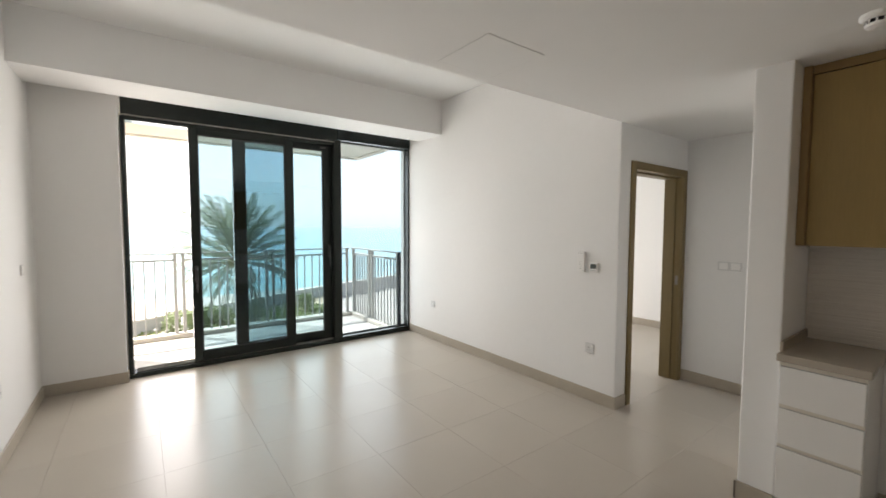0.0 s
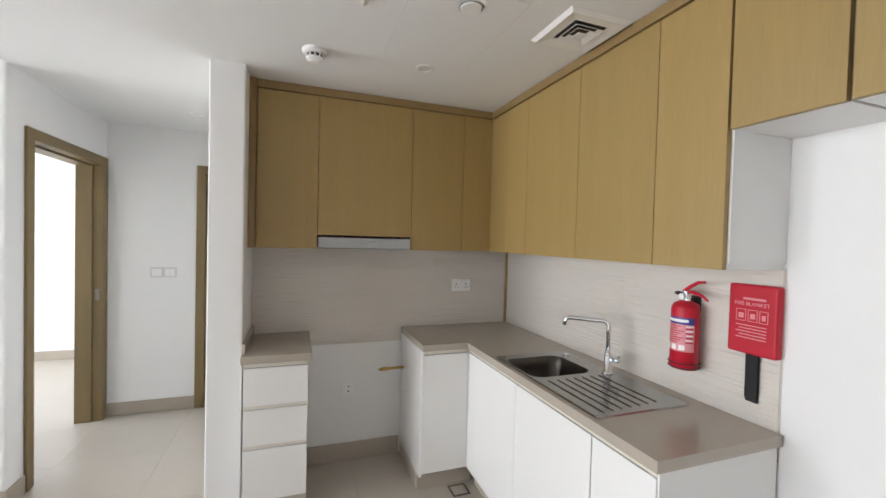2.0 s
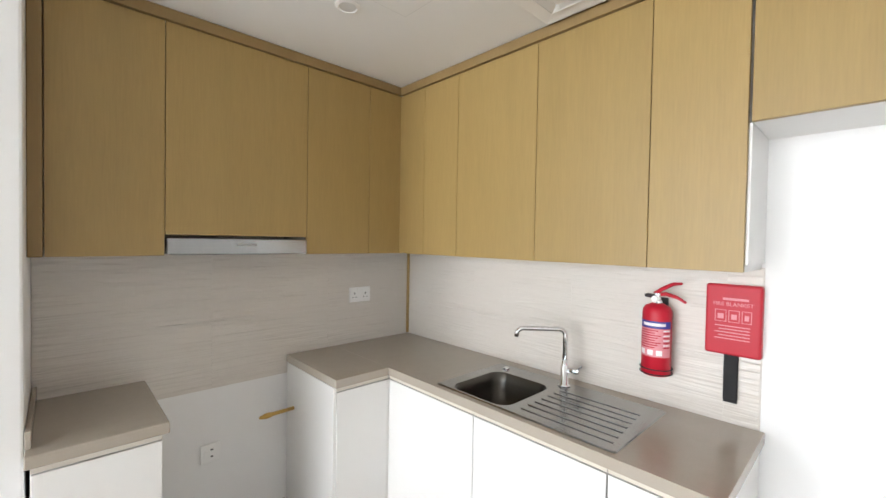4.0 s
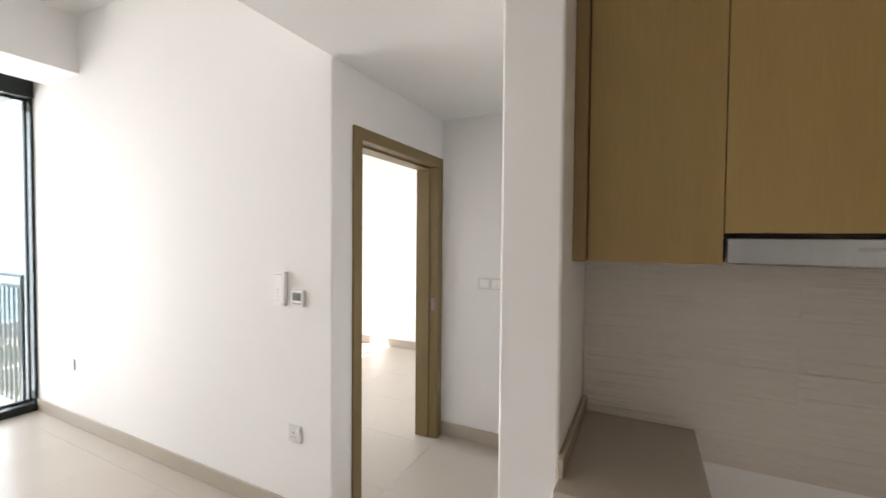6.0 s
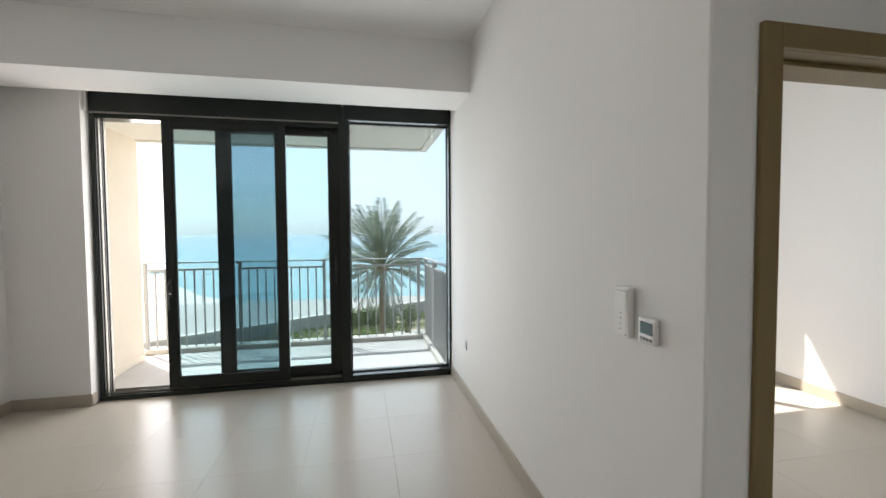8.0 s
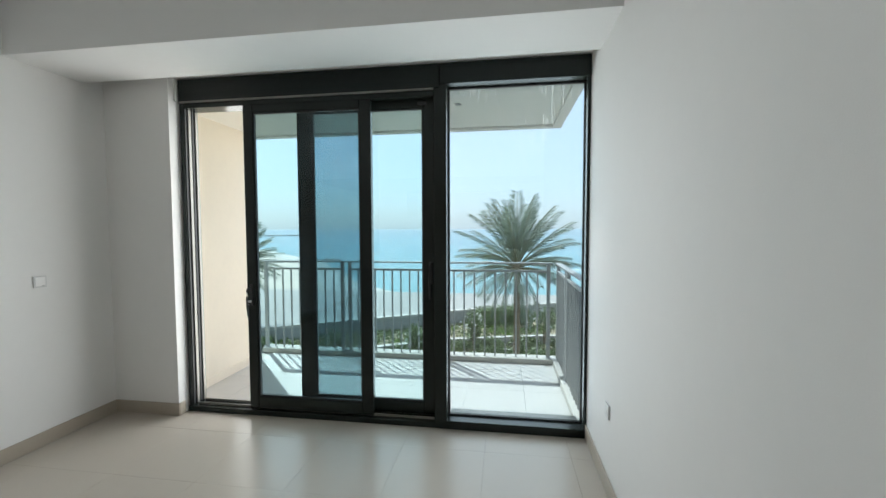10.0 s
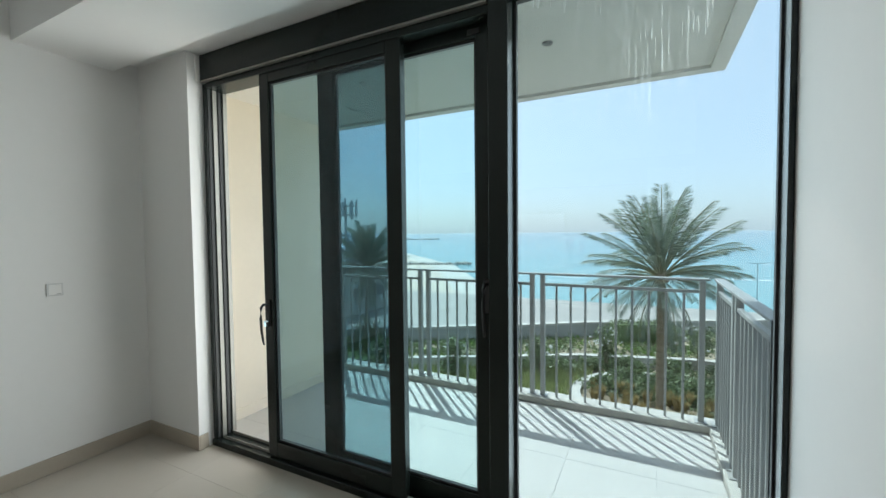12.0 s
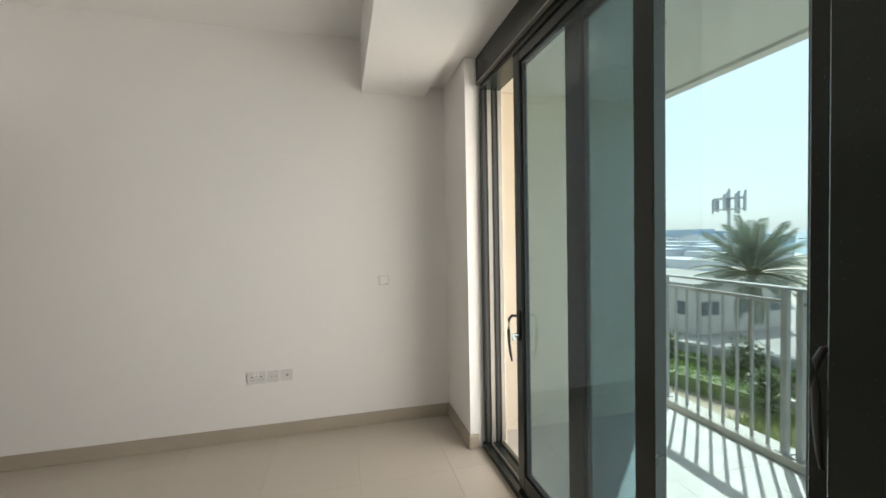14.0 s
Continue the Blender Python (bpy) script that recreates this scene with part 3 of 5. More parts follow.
part("top_strip", bx(-2.85, FX - 0.012, FY - 0.01, FY + 0.012, UT + 0.001, ZL - 0.003, bevel=0.001), OAK_TRIM, t)
part("wall_strip", bx(XK - 0.022, XK - 0.009, YB + 0.009, YB + 0.026, 0.905, UB - 0.002, bevel=0.002), OAK_V, t, "slim oak-coloured corner trim")

hood = thing("cooker_hood", "slim stainless steel cooker hood under the cabinet", "cooker hood", (FX, -5.136, 1.455))
part("fascia", bx(FX - 0.012, FX + 0.006, -5.418, -4.854, 1.455, 1.519, bevel=0.002), STEEL, hood)
part("body", bx(FX + 0.007, XK - 0.002, -5.418, -4.854, 1.458, 1.514), GREYP, hood)
part("badge", bx(FX - 0.0145, FX - 0.012, -5.185, -5.105, 1.490, 1.499, bevel=0.001), GREYP, hood, "small grey oval badge")
part("filter", bx(FX + 0.03, XK - 0.03, -5.39, -4.88, 1.450, 1.458, bevel=0.002), STEEL, hood, "metal grease filter")

# rippled splashback tiles
splash = solid("splashback", add_box(bx(XK - 0.004, XK, -6.28, -4.475, 0.80, UB + 0.004), -1.935, XK - 0.004, YB, YB + 0.004, 0.80, UB + 0.004), RIPPLE, "rippled white wall tiles above the worktop", "splashback", **S)

# worktop
wt = thing("worktop", "L-shaped beige quartz worktop with the sink let in", "worktop", (-1.2, -6.0, 0.862))
YF, YK = FY + 0.262, YB + 0.009
part("return_slab", bx(-0.566, XK - 0.009, YF, -5.44, 0.862, 0.9, bevel=0.0005), QUARTZ, wt)
slab = bmesh.new()
for a in ((-1.95, -1.262, YK, YF), (-0.938, XK - 0.009, YK, YF - 0.0004), (-1.262, -0.938, YK, -6.102), (-1.262, -0.938, -5.752, YF)):
    add_box(slab, *a, 0.862, 0.9)
part("slab", slab, QUARTZ, wt)
w2 = thing("worktop", "short beige quartz worktop over the drawers", "worktop", (-0.3, -4.65, 0.862))
part("slab", bx(-0.566, XK - 0.009, -4.822, YP0 - 0.002, 0.862, 0.9, bevel=0.003), QUARTZ, w2)
part("upstand", bx(-0.51, XK - 0.009, YP0 - 0.016, YP0 - 0.002, 0.9, 0.952, bevel=0.002), QUARTZ, w2)


def drawer_unit():
    u = thing("drawer_unit", "white drawer unit with beige handle channels", "drawers", (-0.3, -4.65, 0))
    part("body", bx(-0.515, XK - 0.014, -4.806, -4.488, 0.125, 0.858), CARCASS, u)
    part("plinth", bx(-0.50, -0.485, -4.806, -4.488, 0.0, 0.125), SKIRT, u, "beige plinth")
    for z0, z1 in ((0.130, 0.402), (0.424, 0.612), (0.634, 0.832)):
        part("drawer_front", bx(-0.540, -0.520, -4.804, -4.490, z0, z1, bevel=0.0015), LACQUER, u)
    for z0 in (0.404, 0.614, 0.836):
        part("handle_channel", bx(-0.5375 if z0 > 0.8 else -0.530, -0.5155, -4.805, -4.489, z0, z0 + 0.018, bevel=0.001), CHANNEL, u, "beige metal handle channel")


drawer_unit()


def base_run():
    c = thing("base_cabinet", "white corner base cabinet beside the appliance gap", "cabinet", (-0.3, -5.6, 0), "kitchen base cabinets")
    part("side_panel", bx(-0.538, XK - 0.014, -5.458, -5.442, 0.10, 0.858, bevel=0.001), LACQUER, c)
    part("front_panel", bx(-0.540, -0.522, -5.742, -5.459, 0.118, 0.832, bevel=0.0015), LACQUER, c)
    part("corner_post", bx(-0.5415, -0.5225, -5.7645, -5.7425, 0.118, 0.832), LACQUER, c)
    part("handle_channel", bx(-0.538, -0.516, -5.742, -5.459, 0.836, 0.858), CHANNEL, c, "beige metal handle channel")
    part("plinth", bx(-0.49, -0.475, -5.80, -5.444, 0.0, 0.115), SKIRT, c, "beige plinth")
    part("plinth", bx(-0.475, XK - 0.014, -5.458, -5.446, 0.0, 0.10), SKIRT, c, "beige plinth")
    for a, b, lab in ((-0.5425, -1.106, "white base cabinet below the sink bowl"), (-1.108, -1.648, "white base cabinet below the drainer"), (-1.650, -1.930, "narrow white base cabinet at the worktop end")):
        u = thing("base_cabinet", lab, "cabinet", ((a + b) / 2, -6.0, 0), "kitchen base cabinets")
        part("body", bx(b + 0.0005, a - 0.0005, YB + 0.005, -5.768, 0.125, 0.70), CARCASS, u)
        part("door", bx(b + 0.0005 if b > -1.2 else b + 0.002, a - (0.0005 if -1.2 < a < -1.0 else 0.002), -5.764, -5.745, 0.118, 0.832, bevel=0.0012), LACQUER, u)
        part("handle_channel", bx(b, a, -5.768, -5.748, 0.836, 0.858), CHANNEL, u, "beige metal handle channel")
        part("plinth", bx(b, a, -5.82, -5.805, 0.0, 0.115), SKIRT, u, "beige plinth")
    part("end_panel", bx(-1.938, -1.9305, YB + 0.014, -5.747, 0.0, 0.858, bevel=0.001), CARCASS, u)


base_run()


def rounded_rect(cx, cy, hx, hy, r, n=6):
    out = []
    for sx, sy, a0 in ((1, 1, 0), (-1, 1, 90), (-1, -1, 180), (1, -1, 270)):
        for k in range(n + 1):
            a = radians(a0 + 90 * k / n)
            out.append((cx + sx * (hx - r) + r * math.cos(a), cy + sy * (hy - r) + r * math.sin(a)))
    return out


def sink():
    s = thing("kitchen_sink", "stainless steel inset sink with ridged drainer", "sink", (-1.28, -5.97, 0.9))
    x0, x1, y0, y1 = -1.672, -0.885, -6.195, -5.748
    bcx, bcy, hx, hy = -1.10, -5.925, 0.150, 0.165
    b = bmesh.new()
    outer = rounded_rect((x0 + x1) / 2, (y0 + y1) / 2, (x1 - x0) / 2, (y1 - y0) / 2, 0.012)
    rim = rounded_rect(bcx, bcy, hx, hy, 0.06)
    vo = [b.verts.new((x, y, 0.9012)) for x, y in outer]
    vo2 = [b.verts.new((x + (0.004 if x < -1.28 else -0.004), y + (0.004 if y < -5.97 else -0.004), 0.9052)) for x, y in outer]
    vi = [b.verts.new((x, y, 0.9052)) for x, y in rim]
    n = len(vo)
    for k in range(n):
        b.faces.new((vo[k], vo[(k + 1) % n], vo2[(k + 1) % n], vo2[k]))
        b.faces.new((vo2[k], vo2[(k + 1) % n], vi[(k + 1) % n], vi[k]))
    part("deck", b, STEEL, s)
    b = bmesh.new()
    rings = []
    for inset, z in ((0.0, 0.9052), (0.006, 0.899), (0.012, 0.86), (0.022, 0.79), (0.05, 0.766), (0.10, 0.762)):
        rings.append([b.verts.new((x, y, z)) for x, y in rounded_rect(bcx, bcy, hx - inset, hy - inset, max(0.02, 0.06 - inset * 0.3))])
    for p, q in zip(rings, rings[1:]):
        for k in range(len(p)):
            b.faces.new((p[k], p[(k + 1) % n], q[(k + 1) % n], q[k]))
    b.faces.new(rings[-1])
    part("bowl", b, BOWL, s, "deep rounded bowl", smooth=True)
    part("waste", add_lathe(bmesh.new(), [(0.038, 0.0), (0.038, 0.004), (0.022, 0.004), (0.018, 0.001)], (bcx, bcy, 0.7625)), CHROME, s, "round chrome waste")
    for k in range(7):
        y = -5.805 - 0.046 * k
        g = bx(-1.64 + 0.004 * k, -1.292, y - 0.0035, y + 0.0035, 0.9035, 0.9088, bevel=0.0016)
        part("drainer_ridge", g, STEEL, s)
    part("overflow", add_lathe(bmesh.new(), [(0.016, 0.0), (0.016, 0.006), (0.012, 0.009)], (-0.965, -6.14, 0.905)), CHROME, s, "round chrome plug knob")


sink()


def tap():
    bxx, by = -1.275, -6.145
    f = thing("kitchen_tap", "chrome swan-neck mixer tap on the sink", "tap", (bxx, by, 0.905))
    b = add_lathe(bmesh.new(), [(0.026, 0.0), (0.026, 0.006), (0.0175, 0.010), (0.0175, 0.088), (0.0135, 0.095), (0.0115, 0.115)], (bxx, by, 0.905))
    part("body", b, CHROME, f, smooth=True)
    tip = Vector((-1.118, -6.012, 0))
    dx, dy = tip.x - bxx, tip.y - by
    pts = [(bxx, by, 1.02), (bxx, by, 1.125)]
    for k in range(1, 6):
        a = radians(90 * k / 5)
        pts.append((bxx + dx * 0.14 * (1 - math.cos(a)), by + dy * 0.14 * (1 - math.cos(a)), 1.125 + 0.027 * math.sin(a)))
    pts.append((bxx + dx * 0.86, by + dy * 0.86, 1.150))
    for k in range(1, 5):
        a = radians(70 * k / 4)
        pts.append((bxx + dx * (0.86 + 0.14 * math.sin(a)), by + dy * (0.86 + 0.14 * math.sin(a)), 1.150 - 0.024 * (1 - math.cos(a))))
    pts.append((bxx + dx * 1.02, by + dy * 1.02, 1.112))
    part("spout", add_tube(bmesh.new(), pts, 0.0105, 14), CHROME, f, smooth=True)
    lv = add_tube(bmesh.new(), [(bxx - 0.012, by - 0.003, 0.975), (bxx - 0.055, by - 0.012, 0.978), (bxx - 0.062, by - 0.014, 0.978)], [0.013, 0.013, 0.009])
    add_tube(lv, [(bxx - 0.052, by - 0.012, 0.978), (bxx - 0.07, by + 0.002, 1.0), (bxx - 0.085, by + 0.01, 1.012)], [0.006, 0.005, 0.004])
    part("lever", lv, CHROME, f, smooth=True)


tap()


def extinguisher():
    cx, cy, z = -1.622, -6.212, 1.032
    e = thing("fire_extinguisher", "red dry powder fire extinguisher hung on the tiles", "fire extinguisher", (cx, cy, z))
    r = 0.0515
    part("cylinder", add_lathe(bmesh.new(), [(r * 0.9, 0.0), (r, 0.006), (r, 0.235), (r * 0.97, 0.248), (r * 0.82, 0.260), (r * 0.5, 0.268), (0.02, 0.272)], (cx, cy, z), steps=32), RED, e, smooth=True)

    def wrap(name, a0, a1, z0, z1, off, mat, label=""):
        """A printed patch that follows the round of the cylinder."""
        t = bmesh.new()
        vs = []
        for q in range(13):
            a = radians(90) + a0 + (a1 - a0) * q / 12
            vs.append([t.verts.new((cx + (r + off) * math.cos(a), cy + (r + off) * math.sin(a), h)) for h in (z0, z1)])
        for q in range(12):
            t.faces.new((vs[q][0], vs[q + 1][0], vs[q + 1][1], vs[q][1]))
        part(name, t, mat, e, label, smooth=True)

    wrap("label", -1.5, 1.35, 1.106, 1.212, 0.0006, PINKP, "faded pink printed label")
    wrap("label_band", -1.5, 1.35, 1.213, 1.240, 0.0006, BLUEBAND, "dark blue label band")
    wrap("print_line", -0.7, 0.9, 1.222, 1.233, 0.0012, LABELW)
    for k in range(8):
        wrap("print_line", -1.2, 0.2 + 0.2 * (k % 3), 1.140 + 0.009 * k, 1.1435 + 0.009 * k, 0.0012, RED)
    for k in range(8):
        wrap("print_line", 0.75, 1.25, 1.140 + 0.009 * k, 1.145 + 0.009 * k, 0.0012, LABELW if k % 2 else RED)
    for k in range(3):
        wrap("pictogram", -0.9 + 0.6 * k, -0.5 + 0.6 * k, 1.112, 1.132, 0.0012, LABELW, "small white pictogram")
    part("valve", add_lathe(bmesh.new(), [(0.017, 0.0), (0.017, 0.010), (0.012, 0.012), (0.012, 0.028), (0.015, 0.030), (0.015, 0.040)], (cx, cy, 1.303)), CHROME, e, "chrome valve")
    part("hose_outlet", add_tube(bmesh.new(), [(cx, cy, 1.328), (cx + 0.034, cy + 0.004, 1.330), (cx + 0.045, cy + 0.004, 1.330)], [0.007, 0.008, 0.006]), BLACK, e, "black discharge nozzle")
    part("lever", add_tube(bmesh.new(), [(cx + 0.012, cy, 1.340), (cx - 0.022, cy + 0.004, 1.362), (cx - 0.055, cy + 0.008, 1.381), (cx - 0.085, cy + 0.008, 1.385)], [0.006, 0.0075, 0.0065, 0.0045]), RED, e, "red squeeze lever")
    part("carry_handle", add_tube(bmesh.new(), [(cx + 0.010, cy, 1.336), (cx - 0.03, cy + 0.004, 1.341), (cx - 0.07, cy + 0.006, 1.332), (cx - 0.098, cy + 0.006, 1.315)], [0.006, 0.0075, 0.0065, 0.0045]), RED, e, "red carrying handle")
    part("gauge", add_lathe(bmesh.new(), [(0.012, 0.0), (0.012, 0.007), (0.010, 0.009)], (cx + 0.005, cy + 0.014, 1.320), Matrix.Rotation(radians(-90), 4, "X"), 16), PLASTIC, e, "round pressure gauge")
    wire = bmesh.new()
    for h in (1.040, 1.058):
        add_tube(wire, [(cx + (r + 0.004) * math.cos(radians(a)), cy + (r + 0.004) * math.sin(radians(a)), h) for a in range(-60, 246, 18)], 0.0022, 6)
    part("bracket", wire, BLACK, e, "black wire bracket", smooth=True)
    part("wall_plate", bx(cx - 0.02, cx + 0.02, YB + 0.006, cy - r + 0.002, 1.03, 1.32, bevel=0.002), BLACK, e, "black wall bracket")


extinguisher()


def letters(parent, text, size, m, mat):
    """Raised lettering as a mesh, laid by the pose m."""
    cu = bpy.data.curves.new("lettering", "FONT")
    cu.body, cu.size, cu.extrude, cu.align_x = text, size, 0.0004, "CENTER"
    tmp = bpy.data.objects.new("tmp", cu)
    me = bpy.data.meshes.new_from_object(tmp)
    bpy.data.objects.remove(tmp)
    me.transform(m)
    me.materials.clear()
    me.materials.append(mat)
    ob = new("lettering", me)
    ob.parent = parent
    if parent.parent is None:
        ob.matrix_parent_inverse = parent.matrix_basis.inverted()
    return ob


def blanket():
    x0, x1, y1 = -1.937, -1.774, YB + 0.042
    f = thing("fire_blanket", "red fire blanket case with a black pull strap", "fire blanket", ((x0 + x1) / 2, YB, 1.145))
    b = bx(x0, x1, YB + 0.0045, y1, 1.146, 1.392, bevel=0.008, seg=3)
    part("case", b, RED, f)
    part("strap", add_box(bx(-1.872, -1.830, YB + 0.014, YB + 0.020, 0.975, 1.150, bevel=0.002), -1.872, -1.830, YB + 0.020, YB + 0.026, 0.985, 1.150, bevel=0.002), STRAP, f, "black hanging pull strap")
    cx = (x0 + x1) / 2
    up = Matrix.Translation((cx, y1 + 0.0006, 0)) @ Matrix.Rotation(radians(180), 4, "Z") @ Matrix.Rotation(radians(90), 4, "X")
    letters(f, "FIRE BLANKET", 0.0185, Matrix.Translation((0, 0, 1.318)) @ up, PINKP)
    part("printed_bar", bx(cx - 0.045, cx + 0.03, y1, y1 + 0.0008, 1.338, 1.346), PINKP, f)
    for a, b_ in ((-0.052, -0.018), (-0.012, 0.020), (0.026, 0.054)):
        q = bmesh.new()
        for p in ((a, b_, 1.262, 1.264), (a, b_, 1.302, 1.304), (a, a + 0.002, 1.264, 1.302), (b_ - 0.002, b_, 1.264, 1.302), (a + 0.008, b_ - 0.008, 1.272, 1.290)):
            add_box(q, cx - p[1], cx - p[0], y1, y1 + 0.0008, p[2], p[3])
        part("pictogram", q, PINKP, f)
    for k in range(5):
        part("printed_bar", bx(cx - 0.05, cx + 0.052 - 0.012 * (k % 2), y1, y1 + 0.0008, 1.202 + 0.011 * k, 1.2055 + 0.011 * k), PINKP, f)


blanket()

pipe = thing("gas_pipe", "short brass gas pipe end in the appliance gap", "pipe", (-0.12, -5.35, 0.64))
part("tube", add_tube(bmesh.new(), [(-0.125, -5.441, 0.640), (-0.125, -5.32, 0.638), (-0.125, -5.29, 0.636)], 0.0095), BRASS, pipe, smooth=True)
part("nozzle", add_tube(bmesh.new(), [(-0.125, -5.325, 0.638), (-0.125, -5.30, 0.637), (-0.125, -5.268, 0.635)], [0.013, 0.014, 0.006]), BRASS, pipe, smooth=True)

dr = thing("floor_drain", "square stainless steel floor drain in the tiles", "floor drain", (-0.57, -5.69, 0))
b = bmesh.new()
for a in ((-0.625, -0.615, -5.745, -5.635), (-0.525, -0.515, -5.745, -5.635), (-0.615, -0.525, -5.745, -5.735), (-0.615, -0.525, -5.645, -5.635)):
    add_box(b, *a, 0.0, 0.003)
part("frame", b, STEEL, dr)
part("cover", bx(-0.610, -0.530, -5.730, -5.650, 0.0, 0.0025, bevel=0.001), TILE, dr)


# ---- switches and sockets ----
def plate(name, label, axis, at, w, h, face, parts=()):
    """A wall plate w by h. axis 'x' or 'y': the wall's normal; face: +1 or -1, the way it looks. parts: (u0, u1, z0, z1, material, proud, name)."""
    p = thing(name, label, name.replace("_", " "), at)
    x, y, z = at

    def slab(u0, u1, z0, z1, d0, d1, bev):
        if axis == "x":
            return bx(x + face * d0, x + face * d1, y + u0, y + u1, z + z0, z + z1, bevel=bev)
        return bx(x + u0, x + u1, y + face * d0, y + face * d1, z + z0, z + z1, bevel=bev)

    part("cover", slab(-w / 2, w / 2, -h / 2, h / 2, 0, 0.009, 0.0025), PLATE if x in (0.0, XL, XE) else PLASTIC, p)
    for u0, u1, z0, z1, m, proud, nm in parts:
        part(nm, slab(u0, u1, z0, z1, 0.008, 0.009 + proud, 0.0006), m, p)
    return p


def pins(u, z, s=1):
    return [(u - 0.004, u + 0.004, z + 0.008, z + 0.018, BLACK, 0.0004, "pin_hole"), (u - 0.015, u - 0.007, z - 0.012, z - 0.007, BLACK, 0.0004, "pin_hole"), (u + 0.007, u + 0.015, z - 0.012, z - 0.007, BLACK, 0.0004, "pin_hole")]


rock = lambda u, z: (u - 0.008, u + 0.008, z - 0.012, z + 0.012, PLASTIC, 0.003, "rocker")
SK = XK - 0.0085
plate("wall_socket", "white double socket on the rippled tiles", "x", (SK, -5.888, 1.19), 0.146, 0.09, -1, pins(-0.038, -0.006) + pins(0.038, -0.006) + [rock(-0.012, 0.028), rock(0.012, 0.028)])
plate("wall_socket", "white single socket low in the appliance gap", "x", (XK, -5.077, 0.49), 0.086, 0.09, -1, [(-0.012, 0.0, 0.012, 0.02, BLACK, 0.0004, "pin_hole"), (-0.012, 0.0, -0.02, -0.012, BLACK, 0.0004, "pin_hole"), rock(0.02, 0.0)])
plate("wall_socket", "white double socket in the fridge space", "y", (-2.29, YB, 1.475), 0.146, 0.09, 1, pins(-0.038, -0.006) + pins(0.038, -0.006) + [rock(0.0, 0.028)])
plate("wall_socket", "white single socket above the skirting near the doorway", "x", (0.0, -3.03, 0.472), 0.088, 0.09, -1, pins(0.008, -0.008) + [rock(-0.026, 0.022)])
plate("wall_socket", "white blank plate low near the window", "x", (0.0, -0.612, 0.487), 0.082, 0.085, -1, [rock(0.0, 0.0)])
plate("wall_socket", "white double socket above the skirting", "x", (XL, -1.643, 0.482), 0.138, 0.09, 1, pins(-0.034, -0.008) + pins(0.034, -0.008) + [rock(-0.012, 0.028), rock(0.012, 0.028)])
plate("aerial_socket", "white aerial plate beside the double socket", "x", (XL, -1.518, 0.482), 0.082, 0.088, 1, [(-0.018, -0.010, -0.006, 0.006, GREYP, 0.003, "outlet"), (0.010, 0.018, -0.006, 0.006, GREYP, 0.003, "outlet")])
plate("aerial_socket", "white data plate beside the aerial plate", "x", (XL, -1.42, 0.484), 0.082, 0.088, 1, [(-0.008, 0.008, -0.01, 0.01, GREYP, 0.001, "outlet")])
plate("light_switch", "white switch on the wall beside the window", "x", (XL, -0.642, 1.198), 0.086, 0.082, 1, [(-0.032, 0.032, -0.032, 0.032, PLASTIC, 0.0015, "rocker"), (0.006, 0.03, -0.030, -0.027, GREYP, 0.002, "marking")])
plate("light_switch", "white switch plate in the corridor", "x", (XE, -3.628, 1.184), 0.096, 0.082, -1, [(-0.035, 0.035, -0.03, 0.03, PLASTIC, 0.0015, "rocker")])
plate("light_switch", "white double switch plate in the corridor", "x", (XE, -3.724, 1.184), 0.094, 0.082, -1, [(-0.035, 0.0, -0.03, 0.03, PLASTIC, 0.0015, "rocker"), (0.002, 0.035, -0.03, 0.03, PLASTIC, 0.003, "rocker")])


def intercom():
    y0, y1 = -2.971, -2.893
    p = thing("intercom", "white wall intercom handset with small buttons", "intercom", (0, (y0 + y1) / 2, 1.235))
    part("body", bx(-0.026, 0.0, y0, y1, 1.146, 1.326, bevel=0.004, seg=2), PLASTIC, p)
    part("speaker_panel", bx(-0.0285, -0.0255, y0 + 0.011, y1 - 0.011, 1.243, 1.311, bevel=0.001), PLASTIC, p)
    # Raised grey strip that draws the shadow line above the speaker panel.
    part("panel_edge", bx(-0.0282, -0.0255, y0 + 0.011, y1 - 0.011, 1.3115, 1.3135), GREYP, p, "grey strip drawn as a shadow gap")
    for k in range(4):
        q = part("button", bx(-0.0275, -0.0255, y0 + 0.011, y1 - 0.012, 1.166 + 0.019 * k, 1.183 + 0.019 * k, bevel=0.0006), PLASTIC, p)
        part("symbol", bx(-0.0285, -0.0275, y0 + 0.035, y0 + 0.043, 1.173 + 0.019 * k, 1.1765 + 0.019 * k), GREYP, q)
    part("badge", bx(-0.0268, -0.0255, y0 + 0.006, y0 + 0.018, 1.1545, 1.1585), GREYP, p)


def thermostat():
    y0, y1 = -3.099, -3.013
    p = thing("thermostat", "white room thermostat with a dark display", "thermostat", (0, (y0 + y1) / 2, 1.195))
    part("body", bx(-0.020, 0.0, y0, y1, 1.150, 1.238, bevel=0.008, seg=3), PLASTIC, p)
    part("display", bx(-0.0212, -0.0195, y0 + 0.012, y1 - 0.014, 1.182, 1.223, bevel=0.001), SCREEN, p, "dark liquid crystal display")
    for k in range(4):
        part("button", add_lathe(bmesh.new(), [(0.0055, 0.0), (0.0055, 0.002), (0.004, 0.003)], (-0.0198, y0 + 0.020 + 0.0155 * k, 1.166), Matrix.Rotation(radians(-90), 4, "Y"), 14), GREYP, p)


intercom()
thermostat()


